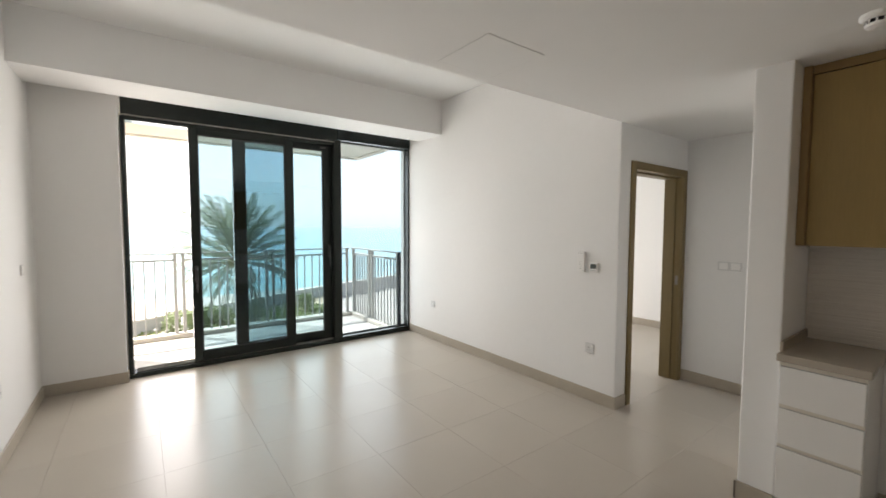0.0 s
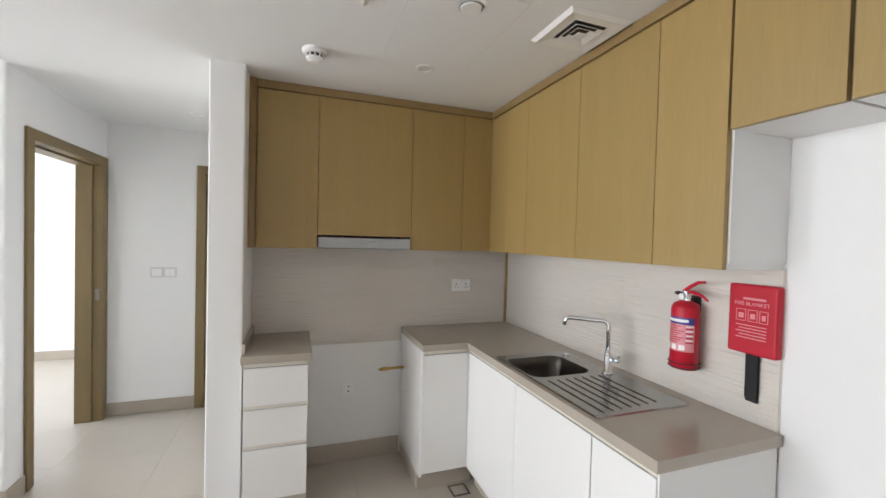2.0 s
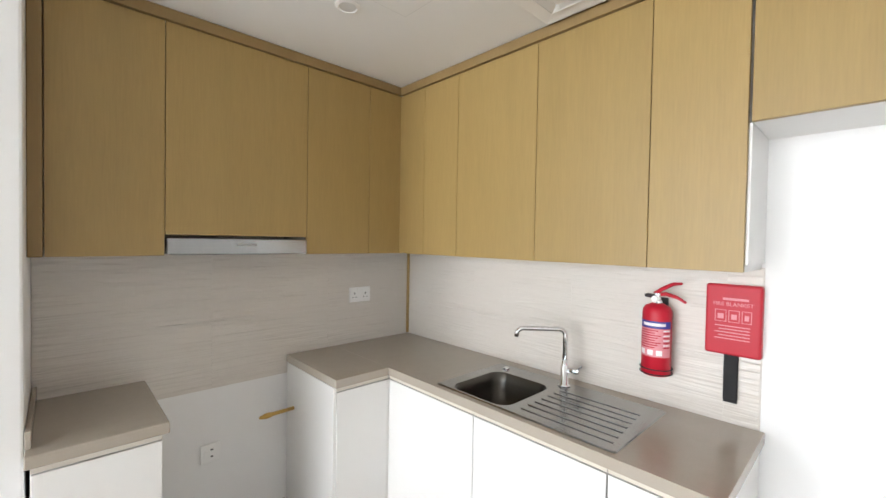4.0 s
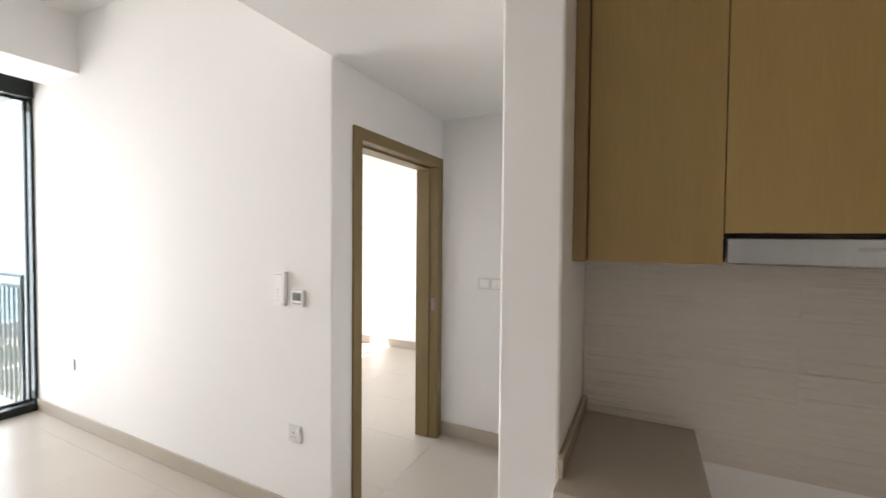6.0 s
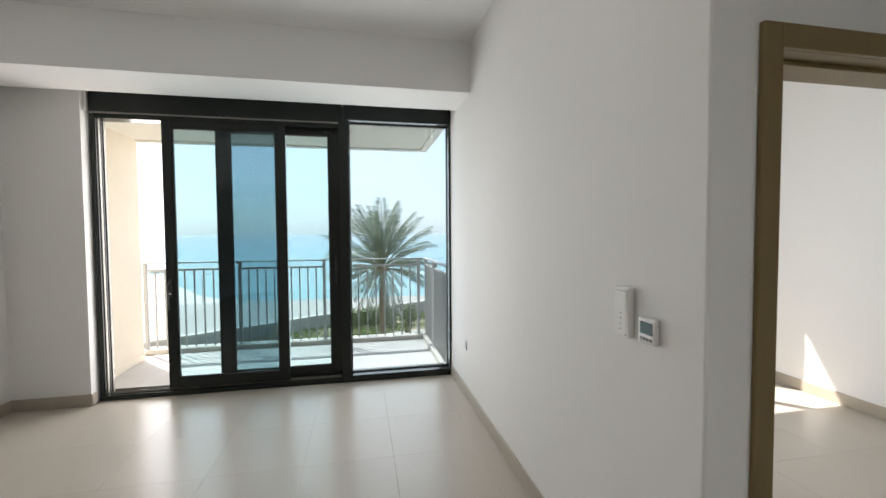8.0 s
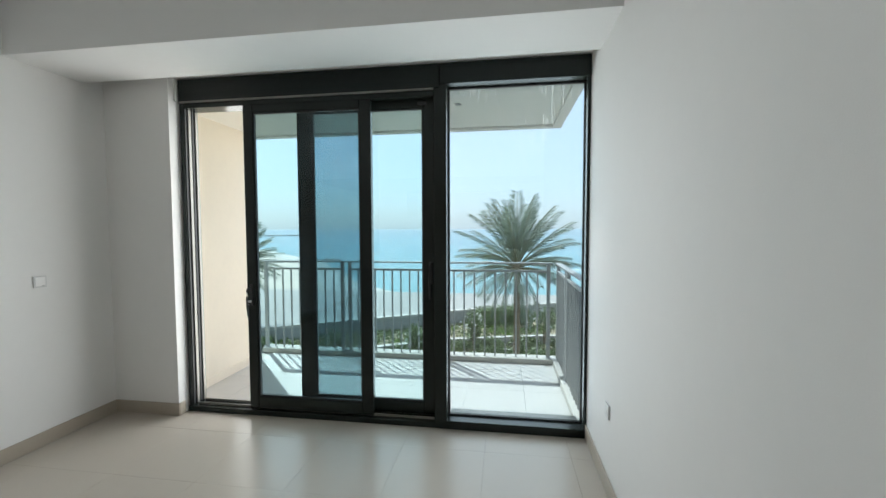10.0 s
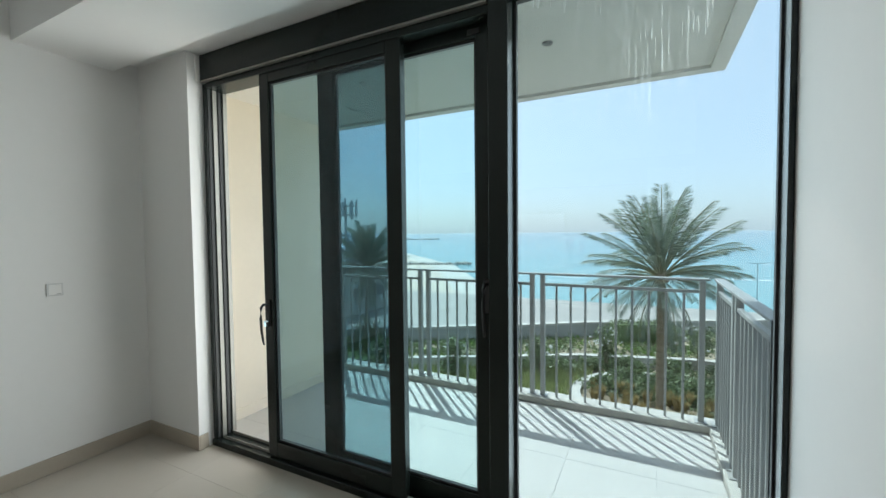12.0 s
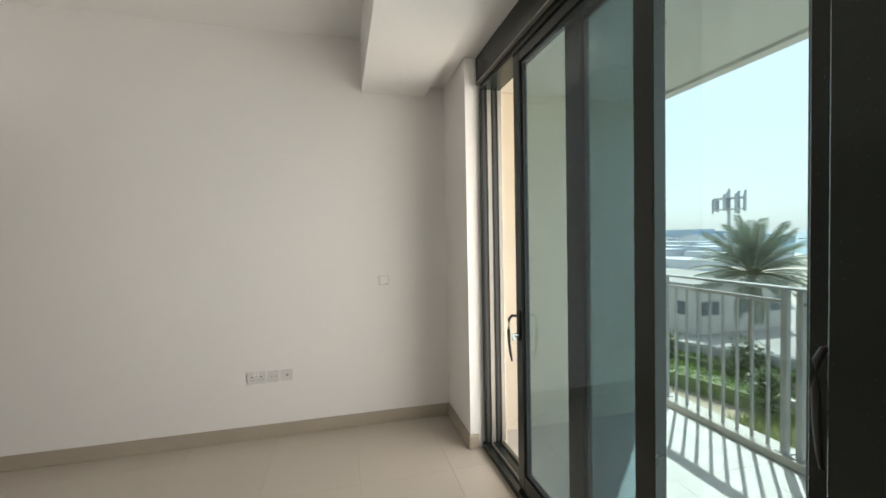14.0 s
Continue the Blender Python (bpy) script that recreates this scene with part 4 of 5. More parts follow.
# ---- ceiling fittings ----
def vent(x0, x1, y0, y1):
    v = thing("ceiling_vent", "white square four-way ceiling air diffuser", "air vent", ((x0 + x1) / 2, (y0 + y1) / 2, ZL), "ceiling vents")
    cx, cy, h = (x0 + x1) / 2, (y0 + y1) / 2, (x1 - x0) / 2
    # Black sheet in place of the shade behind the blades; no duct is built.
    part("backing", bx(cx - h * 0.55, cx + h * 0.55, cy - h * 0.55, cy + h * 0.55, ZL - 0.003, ZL - 0.001), BLACK, v, "black sheet standing for the dark duct")

    def ring(r0, r1, z0, z1):
        b = bmesh.new()
        a = [b.verts.new((cx + sx * r0, cy + sy * r0, z0)) for sx, sy in ((1, 1), (-1, 1), (-1, -1), (1, -1))]
        c = [b.verts.new((cx + sx * r1, cy + sy * r1, z1)) for sx, sy in ((1, 1), (-1, 1), (-1, -1), (1, -1))]
        d = [b.verts.new((cx + sx * r0, cy + sy * r0, z0 + 0.002)) for sx, sy in ((1, 1), (-1, 1), (-1, -1), (1, -1))]
        e = [b.verts.new((cx + sx * r1, cy + sy * r1, z1 + 0.002)) for sx, sy in ((1, 1), (-1, 1), (-1, -1), (1, -1))]
        for k in range(4):
            j = (k + 1) % 4
            b.faces.new((a[k], a[j], c[j], c[k])), b.faces.new((d[k], e[k], e[j], d[j]))
            b.faces.new((c[k], c[j], e[j], e[k])), b.faces.new((a[k], d[k], d[j], a[j]))
        return b

    part("frame", ring(h, h * 0.90, ZL - 0.002, ZL - 0.015), PLASTIC, v)
    part("inner_frame", ring(h * 0.90, h * 0.55, ZL - 0.015, ZL - 0.009), PLASTIC, v)
    for r in (0.47, 0.31):
        part("blade", ring(h * r, h * (r - 0.10), ZL - 0.018, ZL - 0.008), PLASTIC, v)
    part("blade", bx(cx - h * 0.16, cx + h * 0.16, cy - h * 0.16, cy + h * 0.16, ZL - 0.022, ZL - 0.018, bevel=0.001), PLASTIC, v)


vent(-1.545, -1.26, -5.965, -5.68)
vent(-1.575, -1.255, -4.97, -4.65)


def round_fitting(name, label, cat, x, y, prof, mat, extra=None):
    f = thing(name, label, cat, (x, y, ZL))
    part("body", add_lathe(bmesh.new(), [(r, -h) for r, h in prof], (x, y, ZL), steps=32), mat, f, smooth=False)
    if extra:
        nm, pr, m, lab = extra
        part(nm, add_lathe(bmesh.new(), [(r, -h) for r, h in pr], (x, y, ZL), steps=28), m, f, lab)
    return f


sd = round_fitting("smoke_detector", "white smoke detector on the kitchen ceiling", "smoke detector", -0.787, -4.80, [(0.056, 0.0), (0.056, 0.014), (0.050, 0.020), (0.044, 0.022)], PLASTIC, ("cap", [(0.040, 0.038), (0.038, 0.048), (0.024, 0.056), (0.012, 0.058)], PLASTIC, ""))
part("sensor", add_lathe(bmesh.new(), [(0.034, -0.039), (0.034, -0.021)], (-0.787, -4.80, ZL), steps=24), BLACK, sd, "dark sensor slots")
for k in range(10):
    a = 2 * math.pi * k / 10
    part("rib", bx(-0.787 + 0.038 * math.cos(a) - 0.003, -0.787 + 0.038 * math.cos(a) + 0.003, -4.80 + 0.038 * math.sin(a) - 0.003, -4.80 + 0.038 * math.sin(a) + 0.003, ZL - 0.040, ZL - 0.020), PLASTIC, sd)
for x, y, lab in ((-0.804, -5.336, "unlit recessed downlight in the kitchen ceiling"), (0.623, -4.03, "unlit recessed downlight in the corridor ceiling")):
    round_fitting("downlight", lab, "downlight", x, y, [(0.046, 0.0), (0.046, 0.004), (0.036, 0.008), (0.034, 0.004)], PLASTIC, ("lens", [(0.032, 0.001), (0.032, 0.005)], PLATE, "frosted lens"))
round_fitting("sprinkler_cover", "round white sprinkler cover plate", "sprinkler", -1.39, -5.34, [(0.042, 0.0), (0.042, 0.006), (0.038, 0.009)], PLASTIC, ("rim", [(0.048, 0.0005), (0.048, 0.0025)], PLASTIC, ""))


def access_panel(x0, x1, y0, y1):
    p = thing("access_panel", "flush white ceiling access panel with fine gaps", "access panel", ((x0 + x1) / 2, (y0 + y1) / 2, ZL))
    part("panel", bx(x0 + 0.003, x1 - 0.003, y0 + 0.003, y1 - 0.003, ZL - 0.0025, ZL - 0.0005), CEIL, p)
    # Thin strips, greyer than the ceiling, draw the shade of the seam.
    b = bmesh.new()
    for a in ((x0 - 0.001, x1 + 0.001, y0 - 0.001, y0 + 0.003), (x0 - 0.001, x1 + 0.001, y1 - 0.003, y1 + 0.001), (x0 - 0.001, x0 + 0.003, y0 + 0.003, y1 - 0.003), (x1 - 0.003, x1 + 0.001, y0 + 0.003, y1 - 0.003)):
        add_box(b, *a, ZL - 0.0012, ZL - 0.0004)
    part("seam", b, PLATE, p, "pale grey strips drawn as a shadow gap")


access_panel(-1.92, -1.54, -3.745, -3.365)
access_panel(-1.50, -0.90, -5.535, -5.106)


# ---- balcony ----
BF, RY = -0.15, 2.15
balc = solid("balcony_floor", bx(-3.95, 0.14, 0.20, RY + 0.12, BF - 0.25, BF - 0.012), CONC, "balcony slab under pale tiles", "floor", **S)
solid("balcony_wall", bx(-4.1, -3.80, 0.15, 1.82, BF, 2.768), CREAM, "cream rendered side wall of the balcony", "wall", **S)
bm = bx(-3.80, -3.788, 0.20, 1.82, BF, BF + 0.10, bevel=0.002)
solid("balcony_skirting", bm, CREAM, "cream skirting on the balcony wall", "baseboard", **S)
bm = bx(-4.1, 0.04, 0.15, 1.88, 2.768, 3.0)
add_box(bm, -4.1, 0.04, 1.78, 1.88, 2.742, 2.768)
add_box(bm, -0.06, 0.04, 0.15, 1.78, 2.742, 2.768)
solid("balcony_ceiling", bm, SLAB, "white soffit of the balcony above", "ceiling", **S)
bm = bx(XL - 0.3, 0.0, 0.15, 0.25, 3.0, 3.6)
add_box(bm, XL - 0.3, XS + 0.012, 0.15, 0.18, BF, 2.768)
solid("facade", bm, CREAM, "cream rendered outside face of the flat", "wall", **S)
bm = bx(-3.95, 0.10, RY - 0.07, RY + 0.12, BF, -0.085, bevel=0.006)
add_box(bm, 0.0, 0.14, 0.25, RY - 0.07, BF, -0.085, bevel=0.006)
solid("balcony_kerb", bm, CONC, "pale concrete kerb under the balcony railing", "kerb", **S)
for x in (-1.06, -2.55):
    f = thing("downlight", "small round downlight in the balcony soffit", "downlight", (x, 0.86, 2.768))
    part("body", add_lathe(bmesh.new(), [(0.034, 0.023), (0.034, 0.019), (0.028, 0.012), (0.024, 0.016)], (x, 0.86, 2.745)), GREYP, f)
    part("lens", add_lathe(bmesh.new(), [(0.023, 0.022), (0.023, 0.017)], (x, 0.86, 2.745)), PLASTIC, f)


def railing_panel(p0, p1, n, label, end_plate=False):
    """One panel of railing between two end posts: two flat rails on top and upright flats below."""
    p0, p1 = Vector(p0), Vector(p1)
    d = (p1 - p0).normalized()
    yaw = Matrix.Translation((p0.x, p0.y, 0)) @ Matrix.Rotation(math.atan2(d.y, d.x), 4, "Z")
    L = (p1 - p0).length
    r = thing("balcony_railing", label, "railing", (p0.x, p0.y, -0.085), "balcony railing panels")

    def lay(b):
        bmesh.ops.transform(b, matrix=yaw, verts=b.verts[:])
        return b

    part("top_rail", lay(bx(-0.03, L + 0.03, -0.036, 0.036, 1.118, 1.138, bevel=0.004)), RAIL, r)
    part("mid_rail", lay(bx(0.04, L - 0.04, -0.016, 0.016, 1.012, 1.040, bevel=0.003)), RAIL, r)
    for x in (0.02, L - 0.02):
        q = part("post", lay(bx(x - 0.022, x + 0.022, -0.022, 0.022, -0.085, 1.118, bevel=0.003)), RAIL, r)
        part("base_plate", lay(bx(x - 0.045, x + 0.045, -0.045, 0.045, -0.085, -0.077, bevel=0.002)), RAIL, q)
    for k in range(n):
        x = 0.02 + (L - 0.04) * (k + 1) / (n + 1)
        part("baluster", lay(bx(x - 0.010, x + 0.010, -0.010, 0.010, -0.085, 1.012, bevel=0.002)), RAIL, r)
    part("bottom_bolt", lay(bx(-0.004, 0.0, -0.01, 0.01, 1.05, 1.07)), STEEL, r)
    if end_plate:
        part("end_plate", lay(bx(L + 0.031, L + 0.046, -0.036, 0.036, -0.085, 1.139, bevel=0.003)), RAIL_END, r, "dark end plate")


railing_panel((-3.93, RY, 0), (-2.765, RY, 0), 8, "grey metal balcony railing beside the cream wall")
railing_panel((-2.70, RY, 0), (-1.475, RY, 0), 9, "grey metal balcony railing in the middle")
railing_panel((-1.41, RY, 0), (-0.035, RY, 0), 9, "grey metal balcony railing up to the corner")
railing_panel((0.064, RY - 0.01, 0), (0.064, 1.42, 0), 6, "grey metal side railing of the balcony")
railing_panel((0.064, 1.35, 0), (0.064, 0.44, 0), 7, "grey metal side railing ending near the window", True)


# ---- outside ----
GZ = -4.7
solid("ground", bx(-60, 40, -30, 36, GZ - 3, GZ - 0.02), PAVE, "paved podium around the building", "ground", **S)
beach = bmesh.new()
shore = [(600, 12), (60, 26), (8, 33), (-5, 39), (-11, 43), (-24, 55), (-47, 92), (-90, 140), (-160, 200), (-330, 330), (-700, 520), (-1500, 700)]
vs = [beach.verts.new((x, y, -7.0)) for x, y in shore] + [beach.verts.new((x, y, -7.0)) for x, y in ((-3000, 700), (-3000, -300), (600, -300))]
beach.faces.new(vs)
solid("beach", beach, SAND, "pale sandy beach curving along the shore", "beach", **S)
wet = bmesh.new()
prev = None
for x, y in shore:
    a, b_ = wet.verts.new((x - 2, y - 3.0, -6.985)), wet.verts.new((x + 1.5, y + 2.0, -7.005))
    if prev:
        wet.faces.new((prev[0], prev[1], b_, a))
    prev = (a, b_)
solid("wet_sand", wet, CONC, "band of wet sand at the water's edge", "beach", **S)
seab = bmesh.new()
seab.faces.new([seab.verts.new(p) for p in ((-3500, -300, -7.06), (3500, -300, -7.06), (3500, 4600, -7.06), (-3500, 4600, -7.06))])
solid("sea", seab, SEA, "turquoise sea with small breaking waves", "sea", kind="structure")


def breakwater(x0, y0, x1, y1, n, w, seed, size):
    rnd = random.Random(seed)
    b = bmesh.new()
    for k in range(n):
        s = rnd.random()
        c = (x0 + (x1 - x0) * s + rnd.uniform(-w, w), y0 + (y1 - y0) * s + rnd.uniform(-w, w), -7.0 + size * rnd.uniform(-0.2, 0.4))
        t = bmesh.new()
        bmesh.ops.create_icosphere(t, subdivisions=1, radius=size * rnd.uniform(0.5, 1.2))
        for v in t.verts:
            v.co = Vector(c) + v.co * rnd.uniform(0.75, 1.2)
        merge(b, t)
    solid("breakwater", b, ROCK, "dark rock breakwater running into the sea", "breakwater", kind="stuff")


breakwater(-62, 92, -44, 99, 150, 1.2, 3, 0.6)
breakwater(-345, 455, -250, 480, 200, 2.5, 4, 1.2)


def wall_line(name, pts, z0, z1, w, mat, label, cap=0.0, capmat=None):
    """A garden wall along points, with a coping."""
    def strip(half, za, zb):
        b = bmesh.new()
        ring = []
        P = [Vector((x, y, 0)) for x, y in pts]
        for i, p in enumerate(P):
            d = (P[min(i + 1, len(P) - 1)] - P[max(i - 1, 0)]).normalized()
            n = Vector((-d.y, d.x, 0)) * half
            ring.append([b.verts.new((*(p + s * n).xy, z)) for s, z in ((-1, za), (1, za), (1, zb), (-1, zb))])
        for a, c in zip(ring, ring[1:]):
            for k in range(4):
                b.faces.new((a[k], a[(k + 1) % 4], c[(k + 1) % 4], c[k]))
        b.faces.new(ring[0]), b.faces.new(ring[-1][::-1])
        return b
    w_ = thing(name, label, "garden wall", (pts[0][0], pts[0][1], z0), kind="structure")
    part("wall", strip(w / 2, z0, z1), mat, w_)
    if cap:
        part("coping", strip(w / 2 + 0.03, z1, z1 + cap), capmat or mat, w_)


PX, PY, PR = -0.15, 13.85, 2.7      # the round planter
arc = [(PX + PR * math.cos(radians(a)), PY + PR * math.sin(radians(a))) for a in range(75, 246, 9)]
ring = [(PX + PR * math.cos(radians(a)), PY + PR * math.sin(radians(a))) for a in range(0, 360, 12)]
wall_line("planter_wall", arc, GZ, GZ + 0.35, 0.28, CONC, "curved pale concrete planter wall round the palm", 0.05, CONC)
wall_line("planter_wall", [(-24, 8.7), (-12.4, 13.0), (-7.2, 15.7), (-3.3, 17.8), (1.3, 19.1), (7.5, 19.8)], GZ, GZ + 0.45, 0.25, CONC, "long low pale planter wall in the garden", 0.05, CONC)
wall_line("parapet_wall", [(-34, 6.0), (-14, 15.6), (-9.6, 18.2), (-6.2, 20.2), (-3.7, 21.9), (1.0, 24.4), (9, 28.4), (30, 36)], GZ - 2.5, -3.62, 0.35, GREYWALL, "grey rendered parapet wall above the beach", 0.10, CONC)
bm = bmesh.new()
bm.faces.new([bm.verts.new((x, y, GZ + 0.28)) for x, y in ring])
solid("planter_soil", bm, SOIL, "brown soil in the round planter", "soil", **S)
bm = bmesh.new()
bm.faces.new([bm.verts.new((x, y, GZ + 0.05)) for x, y in ((-24, 8.5), (-12.4, 12.9), (-7.2, 15.6), (-3.3, 17.7), (1.3, 19.0), (7.5, 19.7), (9, 8.0), (-10, 6.0))])
solid("garden_bed", bm, SOIL, "planted garden bed below the balcony", "soil", **S)
bm = bmesh.new()
bm.faces.new([bm.verts.new((x, y, GZ + 0.36)) for x, y in ((-24, 8.9), (-12.4, 13.2), (-7.2, 15.9), (-3.3, 18.0), (1.3, 19.3), (7.5, 20.0), (9, 28.2), (1.0, 24.2), (-3.7, 21.7), (-6.2, 20.0), (-9.6, 18.0), (-14, 15.4), (-26, 9.9))])
solid("upper_bed", bm, SOIL, "raised planting bed along the parapet", "soil", **S)


def leaf_cloud(b, centre, radii, n, size, rnd, flat=0.5):
    """Many small leaf blades round a centre, denser at the outside."""
    c = Vector(centre)
    for _ in range(n):
        d = Vector((rnd.gauss(0, 1), rnd.gauss(0, 1), rnd.gauss(0, 1))).normalized()
        p = c + Vector((d.x * radii[0], d.y * radii[1], d.z * radii[2])) * rnd.uniform(0.45, 1.0)
        u = Vector((rnd.gauss(0, 1), rnd.gauss(0, 1), rnd.gauss(0, flat))).normalized()
        v = u.cross(Vector((rnd.gauss(0, 1), rnd.gauss(0, 1), rnd.gauss(0, 1)))).normalized()
        s = size * rnd.uniform(0.6, 1.3)
        b.faces.new([b.verts.new(q) for q in (p, p + u * s * 0.5 + v * s * 0.28, p + u * s, p + u * s * 0.5 - v * s * 0.28)])


def shrub(name, label, at, r, h, mat, seed, flowers=0, group="garden shrubs", size=0.13):
    rnd = random.Random(seed)
    s = thing(name, label, name.replace("_", " "), at, group)
    b = bmesh.new()
    stems = bmesh.new()
    for k in range(9):
        a = rnd.uniform(0, 2 * math.pi)
        q = rnd.uniform(0, 0.6) * r
        c = (at[0] + q * math.cos(a), at[1] + q * math.sin(a), at[2] + h * rnd.uniform(0.4, 0.85))
        leaf_cloud(b, c, (r * 0.5, r * 0.5, h * 0.32), 120, size, rnd)
        add_tube(stems, [at, ((at[0] + c[0]) / 2, (at[1] + c[1]) / 2, at[2] + h * 0.35), c], [0.03, 0.02, 0.008], 5)
    part("branches", stems, BARK, s)
    part("foliage", b, mat, s)
    if flowers:
        f = bmesh.new()
        for _ in range(flowers):
            a, e = rnd.uniform(0, 2 * math.pi), rnd.uniform(0.0, 1.3)
            c = (at[0] + r * 0.95 * math.cos(a) * math.cos(e), at[1] + r * 0.95 * math.sin(a) * math.cos(e), at[2] + h * (0.55 + 0.45 * math.sin(e)))
            leaf_cloud(f, c, (0.05, 0.05, 0.04), 5, 0.10, rnd)
        tagged(part("flowers", f, PETAL, s, "small white flowers"), kind="stuff")
    return s


def palm(at, trunk_h, crown_r, seed, label, lean=0.0, fronds=68):
    """A date palm: ringed tapering trunk, drooping feather fronds with real leaflets."""
    rnd = random.Random(seed)
    p = thing("palm_tree", label, "palm tree", at, "palm trees")
    x, y, z = at
    prof = []
    steps = int(trunk_h / 0.11)
    for k in range(steps + 1):
        h = trunk_h * k / steps
        r = 0.125 - 0.02 * k / steps + (0.018 if k % 2 else 0.0)
        prof.append((r, h))
    prof += [(0.24, trunk_h + 0.08), (0.20, trunk_h + 0.3), (0.05, trunk_h + 0.5)]
    part("trunk", add_lathe(bmesh.new(), prof, at, Matrix.Rotation(lean, 4, "Y"), 16), BARK, p)
    b = bmesh.new()
    stalks = bmesh.new()
    top = Vector((x + math.sin(lean) * trunk_h, y, z + math.cos(lean) * (trunk_h + 0.2)))
    for k in range(fronds):
        az = 2.39996 * k + rnd.uniform(-0.15, 0.15)
        f = k / (fronds - 1)
        el = radians(88 - 104 * f + rnd.uniform(-8, 8)) if k < fronds - 5 else radians(rnd.uniform(-62, -42))
        L = crown_r * rnd.uniform(0.9, 1.06) * (1.12 - 0.2 * f)
        out = Vector((math.cos(az), math.sin(az), 0))
        side = Vector((-math.sin(az), math.cos(az), 0))
        pts, ang, pos, n = [], el, top.copy(), 11
        for q in range(n + 1):
            pts.append(pos.copy())
            ang -= radians(3.0 + 5.2 * q / n) * (0.68 if f > 0.4 else 0.5) * rnd.uniform(0.6, 1.4)
            pos += (out * math.cos(ang) + Vector((0, 0, math.sin(ang)))) * L / n
        add_tube(stalks, pts[::2] + [pts[-1]], [0.024 * (1 - 0.13 * i) + 0.004 for i in range(len(pts[::2]) + 1)], 4)
        for q in range(15, 54):
            u = q / 54 * n
            i = min(int(u), n - 1)
            base = pts[i].lerp(pts[i + 1], u - i)
            d = (pts[i + 1] - pts[i]).normalized()
            up = d.cross(side).normalized() * -1
            ll = L * 0.185 * math.sin(math.pi * (0.10 + 0.80 * (q - 10) / 44)) ** 0.6
            for s in (-1, 1):
                w = (d * 0.75 + side * s * 0.85 + up * rnd.uniform(0.1, 0.45)).normalized()
                e = base + w * ll * rnd.uniform(0.85, 1.1) - Vector((0, 0, ll * 0.10))
                m = base.lerp(e, 0.45)
                k2 = d * 0.02
                b.faces.new([b.verts.new(v) for v in (base, m - k2, e, m + k2)])
    part("frond_stalks", stalks, STALK, p, "yellowish frond stalks")
    part("crown", b, FROND, p, "grey-green feathery crown")
    return p


palm((-0.08, 13.0, GZ + 0.28), 4.25, 2.6, 5, "date palm with a full feathery crown in the round planter")
palm((-15.7, 17.9, GZ + 0.0), 4.0, 2.6, 8, "date palm standing beside the hedge and the pale building", lean=0.03, fronds=96)

for k, (x, y, z, r, h, fl) in enumerate(((-2.1, 17.2, 0.05, 0.72, 2.0, 26), (1.5, 18.5, 0.05, 0.95, 2.05, 18), (-4.7, 15.7, 0.05, 0.62, 1.6, 20), (-8.2, 14.3, 0.05, 0.75, 1.5, 14), (0.5, 21.4, 0.36, 0.9, 1.3, 6), (-13.6, 14.9, 0.36, 1.0, 1.5, 12), (5.8, 22.6, 0.36, 1.2, 1.3, 4), (-16.5, 13.6, 0.36, 0.9, 1.3, 10), (-11.2, 13.0, 0.05, 0.7, 1.4, 12))):
    shrub("flowering_shrub", "dark green flowering shrub on the raised garden bed" if z > 0.1 else "tall dark green flowering shrub in the garden bed", (x, y, GZ + z), r, h, SHRUB, 20 + k, fl)
for k, (x, y, r, h) in enumerate(((-1.2, 15.6, 0.8, 0.5), (0.3, 15.8, 0.8, 0.5), (-1.9, 14.6, 0.6, 0.4), (1.2, 15.2, 0.8, 0.55), (1.7, 13.8, 0.7, 0.5), (-0.8, 14.8, 0.6, 0.35), (1.4, 12.4, 0.6, 0.35), (0.4, 14.9, 0.6, 0.35))):
    shrub("ground_cover_shrub", "low spreading green shrub inside the round planter", (x, y, GZ + 0.28), r, h, SHRUB, 40 + k, 0, "planter shrubs", 0.12)
for k, (x, y, r, h) in enumerate(((-5.6, 15.7, 1.0, 0.5), (-3.9, 16.7, 1.0, 0.5), (-8.4, 14.2, 1.0, 0.5), (-1.2, 17.9, 1.0, 0.5), (-2.6, 17.3, 0.9, 0.45), (0.6, 18.2, 1.0, 0.5), (2.4, 17.6, 1.1, 0.6), (3.6, 16.2, 1.2, 0.6), (3.9, 13.6, 1.1, 0.5), (-10.8, 12.9, 1.0, 0.5), (3.4, 11.2, 1.1, 0.5), (2.0, 10.6, 1.0, 0.45), (0.6, 10.6, 0.9, 0.4), (-0.9, 10.3, 0.9, 0.4), (5.2, 15.0, 1.2, 0.6))):
    shrub("ground_cover_shrub", "low spreading green shrub in the garden bed", (x, y, GZ + 0.05), r, h, SHRUB, 60 + k, 0, "bed shrubs", 0.13)


